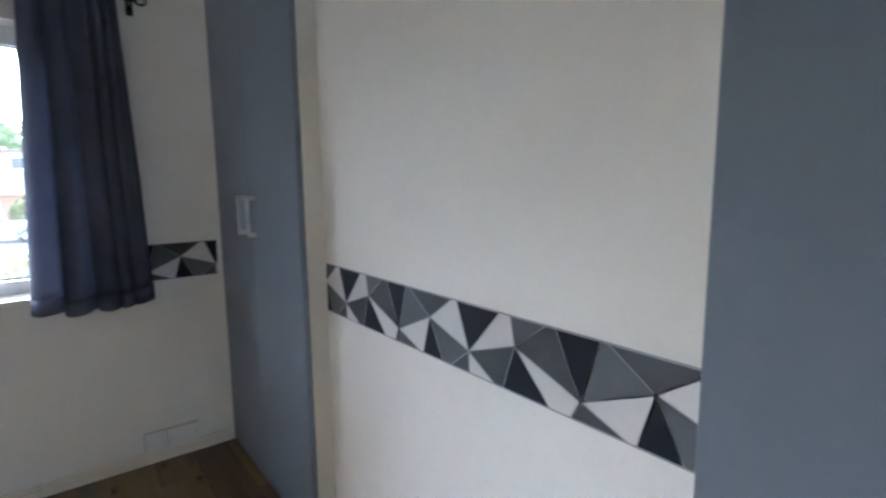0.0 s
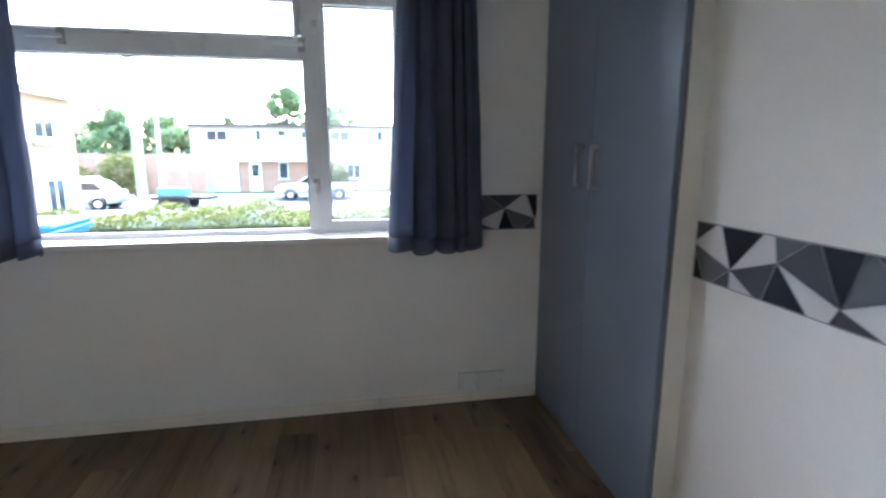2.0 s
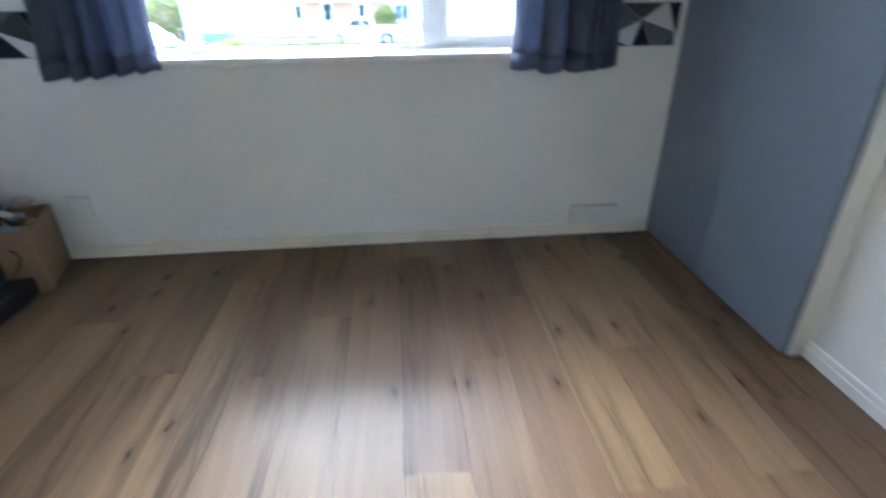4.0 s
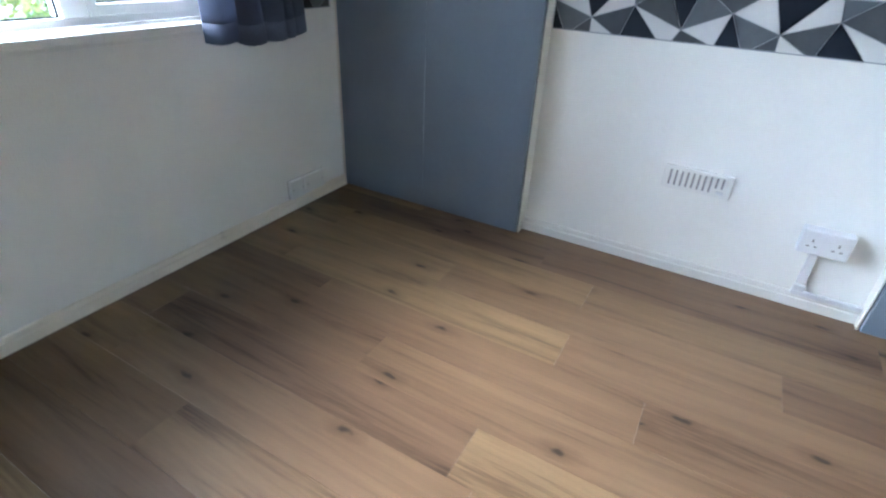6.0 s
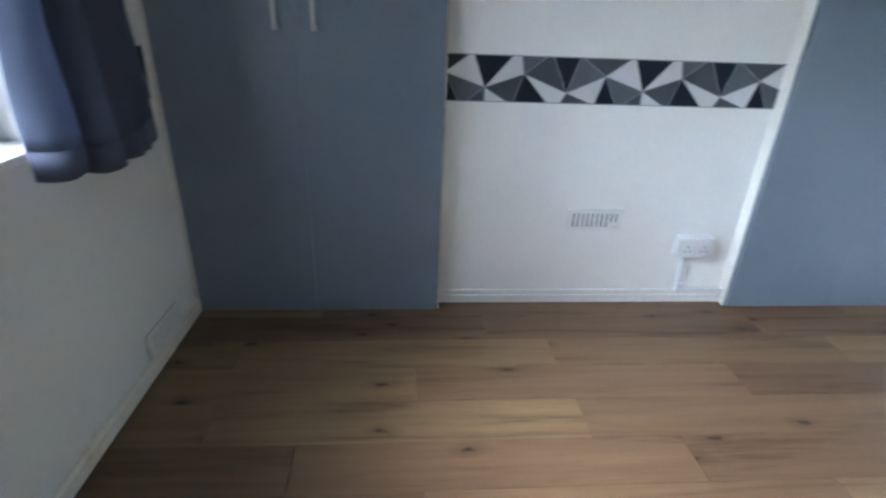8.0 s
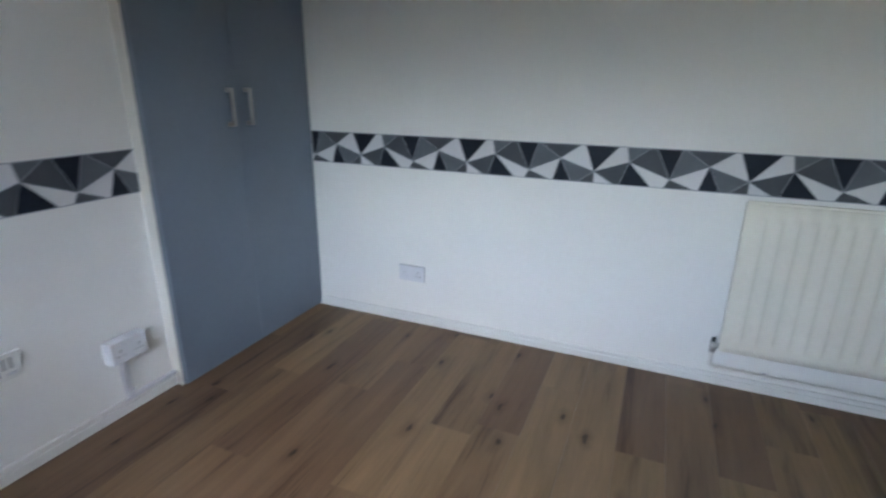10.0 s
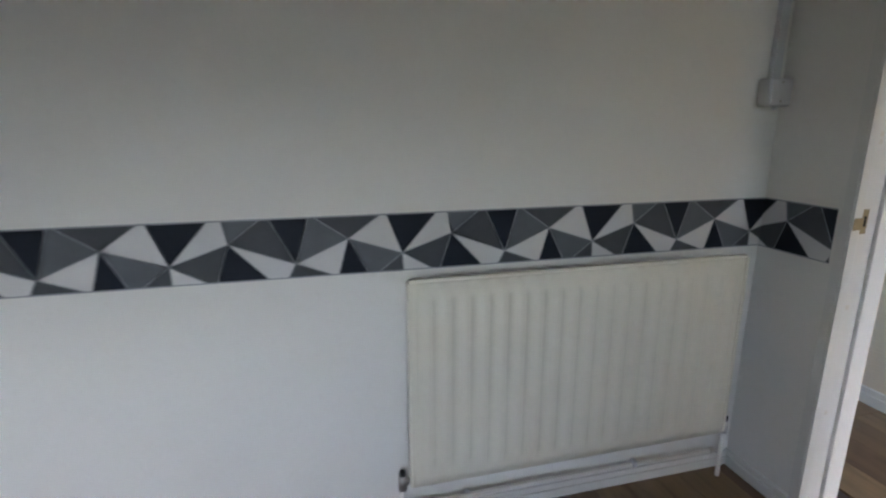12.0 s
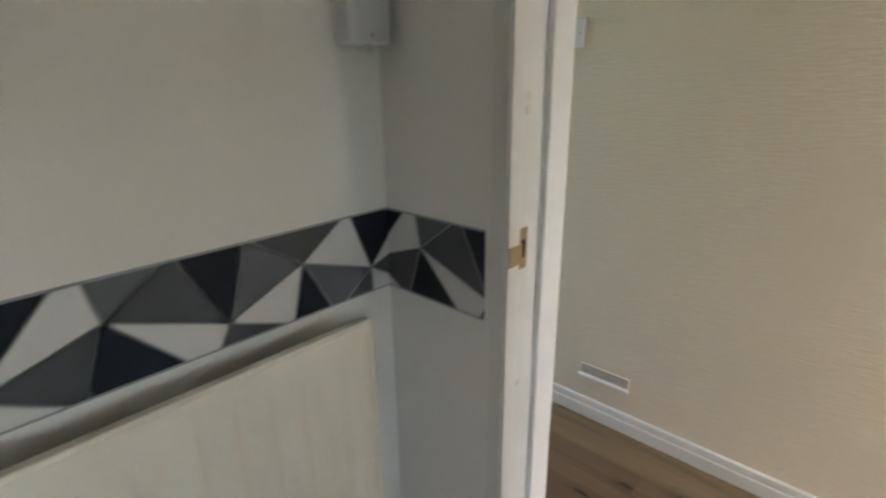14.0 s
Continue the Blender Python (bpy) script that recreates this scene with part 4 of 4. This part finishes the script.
def hedge(x0, x1, y0, y1, z0, z1, count, size, mat, seed, label, name="hedge"):
    h = tagged(empty(name), label, "hedge" if name == "hedge" else "shrub")
    # solid core whose dark green carries the shade between the leaves
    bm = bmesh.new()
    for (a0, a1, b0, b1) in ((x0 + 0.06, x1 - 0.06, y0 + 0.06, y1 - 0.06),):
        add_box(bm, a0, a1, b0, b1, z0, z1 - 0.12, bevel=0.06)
    part("shaded_core", bm, CORE, h)

    def place(r):
        x, z, pick = r.uniform(x0, x1), r.uniform(z0, z1), r.uniform()
        lift = 0.05 * math.sin(x * 2.1) + 0.04 * math.sin(x * 5.3 + 1) + 0.03 * math.sin(x * 11.0)
        if pick < 0.36:
            return np.array([x, r.uniform(y0, y1), z1 + lift - abs(r.normal()) * 0.05])
        if pick < (0.92 if x1 - x0 > 5 else 0.66):
            return np.array([x, y0 + 0.05 * math.sin(x * 4 + z * 7) + r.normal() * 0.05, z])
        y = r.uniform(y0, y1)
        return np.array([x0 + 0.06 * math.sin(y * 4 + z * 6) + r.normal() * 0.06, y, z])

    leaves("leaves", count, place, size, mat, h, seed)
    return h


hedge(-7.0, 6.5, 6.9, 7.9, -0.75, 0.50, 42000, 0.055, HLEAF, 3, "clipped green and yellow garden hedge", "hedge")
hedge(3.7, 5.8, 4.1, 6.7, -0.6, 2.2, 34000, 0.085, SLEAF, 8, "tall pale green shrub by the window", "shrub")


def tree(x, y, z0, top, spread, count, seed, label):
    t = tagged(empty("tree"), label, "tree")
    rr = random.Random(seed)
    h = top - z0
    bm = bmesh.new()
    bmesh.ops.create_cone(bm, cap_ends=True, segments=10, radius1=0.05 * h, radius2=0.018 * h, depth=h * 0.7, matrix=Matrix.Translation((x, y, z0 + h * 0.35)))
    for _ in range(9):
        a, b0 = rr.uniform(0, 6.3), rr.uniform(0.25, 0.6) * h
        e = Vector((x + math.cos(a) * spread * 0.7, y + math.sin(a) * spread * 0.7, z0 + b0 + rr.uniform(0.1, 0.3) * h))
        add_tube(bm, [(x, y, z0 + b0), tuple(Vector((x, y, z0 + b0)).lerp(e, 0.6) + Vector((0, 0, 0.05 * h))), tuple(e)], 0.012 * h, 6)
    part("trunk", bm, BARK, t)
    clumps = []
    for _ in range(64):
        f = rr.uniform(0.22, 0.97)
        rad = spread * math.sin(min(1, (1.22 - f) * 1.25) * 1.57) * rr.uniform(0.35, 1.0)
        a = rr.uniform(0, 6.3)
        clumps.append((x + math.cos(a) * rad, y + math.sin(a) * rad, z0 + f * h, spread * rr.uniform(0.12, 0.30)))

    def place(r):
        cx, cy, cz, s = clumps[r.randint(len(clumps))]
        v = r.normal(size=3)
        v /= np.linalg.norm(v)
        return np.array([cx, cy, cz]) + v * s * r.uniform(0.55, 1.0) ** 0.5

    leaves("crown", count * 2, place, 0.36, TLEAF, t, seed)
    return t


for i, (x, y, top, sp, n) in enumerate(((-17.7, 50, 4.9, 2.4, 5000), (-21.5, 52, 3.6, 2.4, 3000), (-14.2, 52, 4.4, 2.3, 3500), (-11.6, 48, 3.2, 2.2, 3500), (-9.4, 56, 4.9, 0.9, 700), (-3.8, 56, 7.6, 2.6, 6000), (0.6, 60, 6.6, 3.0, 4500))):
    tree(x, y, -1.7, top, sp, n, 20 + i, "leafy green garden tree behind the houses")
for i, (x, y, top, sp) in enumerate(((-13.4, 40.2, 1.3, 1.5), (-16.6, 39.5, 0.5, 1.9), (1.6, 39.5, 0.4, 0.8))):
    b = tagged(empty("bush"), "yellow-green garden bush by the fence", "bush")
    part("stems", tube([(x, y, -1.7), (x + 0.1, y, -0.9)], 0.05, 8), BARK, b)

    def spot(r, x=x, y=y, top=top, sp=sp):
        v = r.normal(size=3)
        v /= np.linalg.norm(v)
        return np.array([x, y, (top - 1.7) / 2]) + v * np.array([sp, sp, (top + 1.7) / 2]) * r.uniform(0.6, 1.0)

    leaves("leaves", 1800, spot, 0.22, HLEAF, b, 60 + i)


def far_window(house, x0, x1, z0, z1, y, axis="y"):
    """Window of a far house: frame, bars and dark panes, set just in front of its wall."""
    t = 0.07
    pts = [(x0, x1, z0, z0 + t), (x0, x1, z1 - t, z1), (x0, x0 + t, z0 + t, z1 - t), (x1 - t, x1, z0 + t, z1 - t)]
    if x1 - x0 > 1.0:
        pts.append(((x0 + x1) / 2 - t / 2, (x0 + x1) / 2 + t / 2, z0 + t, z1 - t))
    row = (lambda a, b, c, d, e, f: (a, b, y - f, y - e, c, d)) if axis == "y" else (lambda a, b, c, d, e, f: (y + e, y + f, a, b, c, d))
    w = part("window", boxes(*[row(*p, 0.0, 0.06) for p in pts]), UPVC, house)
    part("pane", boxes(row(x0 + t, x1 - t, z0 + t, z1 - t, 0.0, 0.03)), DARKGL, w)
    part("sill", boxes(row(x0 - 0.05, x1 + 0.05, z0 - 0.08, z0 - 0.001, 0.0, 0.12)), CONCR, w)


h2 = tagged(empty("house"), "long flat-roofed brick terrace across the street", "house", "houses across the street")
part("wall", boxes((-9.2, 8.4, 42.0, 50.0, 0.62, 3.25)), BUFF, h2, "pale buff brick upper storey")
part("ground_floor", boxes((-9.2, 8.4, 42.05, 50.0, -1.7, 0.6)), BRICK, h2, "salmon brick ground floor")
part("gable_panel", boxes((-9.1, -5.9, 41.93, 42.045, -1.69, 0.55)), RENDERW, h2, "pale rendered panel")
part("fascia", boxes((-9.5, 8.7, 41.6, 42.0, 3.16, 3.36)), ROOF, h2, "dark eaves board")
bm = bmesh.new()
pr = [(41.5, 3.365), (46.0, 3.60), (50.5, 3.365)]
a = [bm.verts.new((-9.6, y, z)) for y, z in pr]
b = [bm.verts.new((8.8, y, z)) for y, z in pr]
for q in ((a[0], b[0], b[1], a[1]), (a[1], b[1], b[2], a[2]), (a[0], a[2], b[2], b[0]), (a[0], a[1], a[2]), (b[2], b[1], b[0])):
    bm.faces.new(q)
part("roof", bm, ROOF, h2)
for x0, x1, z0, z1 in ((-8.05, -6.55, 2.12, 2.92), (-4.55, -4.10, 2.15, 2.98), (-2.95, -2.30, 2.45, 2.98), (-1.20, -0.75, 2.35, 2.92), (1.0, 2.5, 2.12, 2.92), (4.6, 5.1, 2.15, 2.98)):
    far_window(h2, x0, x1, z0, z1, 41.99)
for x0, x1, z0, z1 in ((-2.98, -2.25, -0.75, 0.52), (2.2, 3.3, -0.75, 0.40)):
    far_window(h2, x0, x1, z0, z1, 42.04)
part("canopy", boxes((-5.8, 1.6, 41.0, 41.99, 0.60, 0.76)), RENDERW, h2, "long flat porch canopy")
for x in (-5.15, -0.6):
    d = part("door", boxes((x, x + 0.9, 41.98, 42.04, -1.69, 0.5)), UPVC, h2)
    part("pane", boxes((x + 0.2, x + 0.7, 41.95, 41.979, -0.5, 0.35)), DARKGL, d)

h1 = tagged(empty("house"), "two-storey buff brick house end-on to the street", "house", "houses across the street")
part("wall", boxes((-17.6, -7.6, 13.0, 22.2, -1.9, 3.05)), BRICK, h1)
part("fascia", boxes((-17.9, -7.3, 12.7, 22.5, 3.052, 3.22)), UPVC, h1)
bm = bmesh.new()
pr = [(-18.0, 3.225), (-12.6, 4.3), (-7.2, 3.225)]
a = [bm.verts.new((x, 12.6, z)) for x, z in pr]
b = [bm.verts.new((x, 22.6, z)) for x, z in pr]
for q in ((a[0], a[1], b[1], b[0]), (a[1], a[2], b[2], b[1]), (a[0], b[0], b[2], a[2]), (a[2], a[1], a[0]), (b[0], b[1], b[2])):
    bm.faces.new(q)
bmesh.ops.recalc_face_normals(bm, faces=bm.faces)
part("roof", bm, ROOF, h1)
for y0, y1, z0, z1 in ((19.6, 20.8, 1.55, 2.55), (15.2, 16.6, 1.55, 2.55), (19.9, 21.0, -0.9, 0.35)):
    far_window(h1, y0, y1, z0, z1, -7.595, "x")
d = part("porch", boxes((-7.595, -6.5, 16.6, 18.8, 1.52, 1.68)), RENDERW, h1)
part("door", boxes((-7.595, -7.54, 17.2, 18.1, -1.75, 0.45)), UPVC, h1)
part("chimney", boxes((-13.2, -12.1, 16.8, 17.5, 3.9, 5.1)), BRICK, h1)

fn = tagged(empty("fence"), "brown brick garden wall with timber panels", "fence")
for i in range(9):
    x = -21.0 + i * 1.45
    part("panel", boxes((x, x + 1.36, 41.2, 41.26, -1.7, 1.15 + 0.06 * (i % 2))), BRICK, fn)
    part("post", boxes((x + 1.365, x + 1.445, 41.18, 41.28, -1.7, 1.3)), CONCR, fn)


def lamp_post(x, y, r, top, label):
    z = ground_z(y)
    l = tagged(empty("street_lamp", (0, 0, 0)), label, "street lamp")
    part("base", tube([(x, y, z), (x, y, z + 1.2)], r * 1.35, 14), POLE, l, "", True)
    part("column", tube([(x, y, z + 1.2), (x, y, top)] + [(x, y - 0.25 * k, top + 0.3 - 0.3 * (1 - k / 4) ** 2) for k in range(1, 5)], r, 12), POLE, l, "", True)
    part("lantern", boxes((x - 0.12, x + 0.12, y - 1.6, y - 0.98, top + 0.22, top + 0.36), bevel=0.04), UPVC, l)


lamp_post(-4.13, 18.5, 0.15, 6.0, "pale concrete street lamp in front of the hedge")
lamp_post(-9.47, 36.3, 0.12, 5.6, "slim pale street lamp across the road")


def car(x, y, length, label, pickup=False, colour=CARW):
    """A parked car seen side-on: body by profile, cabin glass, wheels with rims, lights."""
    c = tagged(empty("car", (x, y, -1.685)), label, "car", "parked cars")
    L, w = length, 1.75
    low = [(-L / 2, 0.35), (-L / 2, 0.75), (-L / 2 + 0.15, 0.90), (-L * 0.22, 1.0), (L / 2 - 0.1, 0.98), (L / 2, 0.80), (L / 2, 0.35)]
    top = [(-L * 0.24, 1.0), (-L * 0.10, 1.48), (L * (0.10 if pickup else 0.30), 1.50), (L * (0.16 if pickup else 0.44), 0.99)]

    def solid(pts, y0, y1):
        bm = bmesh.new()
        a = [bm.verts.new((px, y0, pz)) for px, pz in pts]
        b = [bm.verts.new((px, y1, pz)) for px, pz in pts]
        bm.faces.new(a)
        bm.faces.new(b[::-1])
        for i in range(len(pts)):
            j = (i + 1) % len(pts)
            bm.faces.new((a[j], a[i], b[i], b[j]))
        bmesh.ops.recalc_face_normals(bm, faces=bm.faces)
        bmesh.ops.bevel(bm, geom=list(bm.edges), offset=0.05, segments=2, affect="EDGES")
        return bm

    part("body", solid(low, -w / 2, w / 2), colour, c, "", True)
    part("cabin", solid(top, -w / 2 + 0.12, w / 2 - 0.12), colour, c, "", True)
    k = [(-L * 0.20, 1.06), (-L * 0.10, 1.40), (-0.02, 1.41), (-0.02, 1.05)]
    k2 = [(0.06, 1.05), (0.06, 1.41), (L * (0.08 if pickup else 0.28), 1.40), (L * (0.12 if pickup else 0.36), 1.05)]
    for pts in (k, k2):
        bm = bmesh.new()
        a = [bm.verts.new((px, -w / 2 + 0.105, pz)) for px, pz in pts]
        b = [bm.verts.new((px, -w / 2 + 0.135, pz)) for px, pz in pts]
        bm.faces.new(a)
        bm.faces.new(b[::-1])
        for i in range(4):
            bm.faces.new((a[(i + 1) % 4], a[i], b[i], b[(i + 1) % 4]))
        part("side_window", bm, DARKGL, c)
    for sx in (-0.31, 0.31):
        for sy in (-1, 1):
            wx = sx * L
            wh = part("wheel", tube([(wx, sy * (w / 2 - 0.2), 0.33), (wx, sy * (w / 2 + 0.02), 0.33)], 0.33, 20), TYRE, c, "black tyre")
            part("rim", tube([(wx, sy * (w / 2 + 0.021), 0.33), (wx, sy * (w / 2 + 0.035), 0.33)], 0.20, 16), STEEL, wh)
            arch = torus(0.39, 0.035, pose(wx, sy * w / 2, 0.36, 90, 0, 0), 22, 6)
            part("wheel_arch", arch, TYRE, c)
    part("headlight", boxes((-L / 2 - 0.012, -L / 2 + 0.1, -0.7, -0.4, 0.66, 0.80), bevel=0.02), UPVC, c)
    part("tail_light", boxes((L / 2 - 0.08, L / 2 + 0.012, -0.75, -0.6, 0.62, 0.86), bevel=0.02), REDP, c)
    return c


car(-11.6, 30.2, 4.3, "white hatchback parked at the kerb")
car(0.2, 34.6, 4.8, "white pickup parked across the street", True)
car(-13.9, 34.6, 4.2, "pale silver car parked across the street")

tl = tagged(empty("trailer", (-6.6, 29.9, -1.685)), "low dark flatbed trailer with a teal crate", "trailer")
part("bed", boxes((-1.8, 1.8, -0.8, 0.8, 0.52, 0.66), bevel=0.02), BLACKP, tl)
part("headboard", boxes((-1.85, -1.75, -0.8, 0.8, 0.66, 1.25), bevel=0.02), DARKM, tl)
for x in (-0.5, 0.5):
    part("wheel", tube([(x, -0.95, 0.28), (x, -0.75, 0.28)], 0.28, 18), TYRE, tl)
    part("wheel", tube([(x, 0.75, 0.28), (x, 0.95, 0.28)], 0.28, 18), TYRE, tl)
cr = tagged(link("crate", boxes((-7.5, -6.1, 29.4, 30.4, -1.024, -0.58), bevel=0.03), TEAL), "teal plastic crate on the trailer", "crate")


def wheelie_bin(x, y, lid_mat, label):
    z = -0.36 - 0.13
    b = tagged(empty("wheelie_bin", (x, y, z)), label, "bin", "wheelie bins")
    bm = bmesh.new()
    add_box(bm, -0.29, 0.29, -0.34, 0.34, 0.04, 0.98, bevel=0.03)
    for vv in bm.verts:
        k = 0.80 + 0.20 * vv.co.z / 0.98
        vv.co.x, vv.co.y = vv.co.x * k, vv.co.y * k
    part("body", bm, lid_mat, b)
    part("rim", boxes((-0.31, 0.31, -0.36, 0.36, 0.955, 0.995), bevel=0.012), lid_mat, b)
    bm = bmesh.new()
    add_box(bm, -0.305, 0.305, -0.37, 0.36, 0.996, 1.06, bevel=0.028)
    part("lid", bm, lid_mat, b)
    part("handle", tube([(-0.25, 0.40, 0.96), (0.25, 0.40, 0.96)], 0.018, 8), BLACKP, b)
    for sx in (-1, 1):
        part("wheel", tube([(sx * 0.22, 0.30, 0.10), (sx * 0.28, 0.30, 0.10)], 0.10, 14), TYRE, b)
    return b


wheelie_bin(-0.50, 6.2, material("blue_bin_plastic", (0.03, 0.16, 0.34), 0.4, vary=0.1), "blue wheelie bin in front of the hedge")
wheelie_bin(-1.20, 6.2, material("brown_bin_plastic", (0.18, 0.10, 0.06), 0.45, vary=0.1), "brown wheelie bin in front of the hedge")


# ---- floor planks ----
floor = structure("floor", boxes((HW, BACK, -1.5, N + 0.05, -0.02, -0.0085)), BASE, "oak-look laminate floor with knots and dark streaks")
PW, PX, PL, GAP = 0.165, 0.06, 1.12, 0.0002
JOINTS = {7: 2.318, 8: 1.75, 9: 2.275, 10: 1.45, 11: 1.81, 12: 0.758, 13: 2.285, 14: 2.64, 15: 1.787, 16: 2.303, 17: 2.92, 18: 2.026, 6: 2.30 - 0.56, 5: 2.62, 4: 1.20, 3: 2.05}
rnd = random.Random(11)
k = math.floor((HW - PX) / PW)
while PX + k * PW < E - 0.02:
    xa, xb = max(HW + 0.001, PX + k * PW), min(E - 0.001, PX + (k + 1) * PW)
    y = JOINTS.get(k, rnd.uniform(0.4, 1.5))
    while y > -1.5:
        y -= PL
    while y < N:
        ya, yb = max(-1.499, y), min(N - 0.001, y + PL)
        y += PL
        if yb - ya < 0.03 or xb - xa < 0.01:
            continue
        runs = [(ya, yb)] if (xb <= -T or (ya >= 0)) else ([(ya, min(yb, 0.0))] if xb <= 0 else [])
        if xa > -T and ya < 0 < yb:
            runs = [(0.0005, yb)]
        for a, b in runs:
            bm = bmesh.new()
            w, d = (xb - xa) / 2 - GAP, (b - a) / 2 - GAP
            vs = [bm.verts.new(p) for p in ((-w, -d, -0.008), (w, -d, -0.008), (w, d, -0.008), (-w, d, -0.008), (-w, -d, -0.0010), (w, -d, -0.0010), (w, d, -0.0010), (-w, d, -0.0010), (-w + .0003, -d + .0003, 0), (w - .0003, -d + .0003, 0), (w - .0003, d - .0003, 0), (-w + .0003, d - .0003, 0))]
            for q in ((0, 1, 5, 4), (1, 2, 6, 5), (2, 3, 7, 6), (3, 0, 4, 7), (4, 5, 9, 8), (5, 6, 10, 9), (6, 7, 11, 10), (7, 4, 8, 11), (8, 9, 10, 11), (3, 2, 1, 0)):
                bm.faces.new([vs[i] for i in q])
            pl = part("plank", bm, WOOD, floor)
            pl.location = ((xa + xb) / 2, (a + b) / 2, 0)
    k += 1
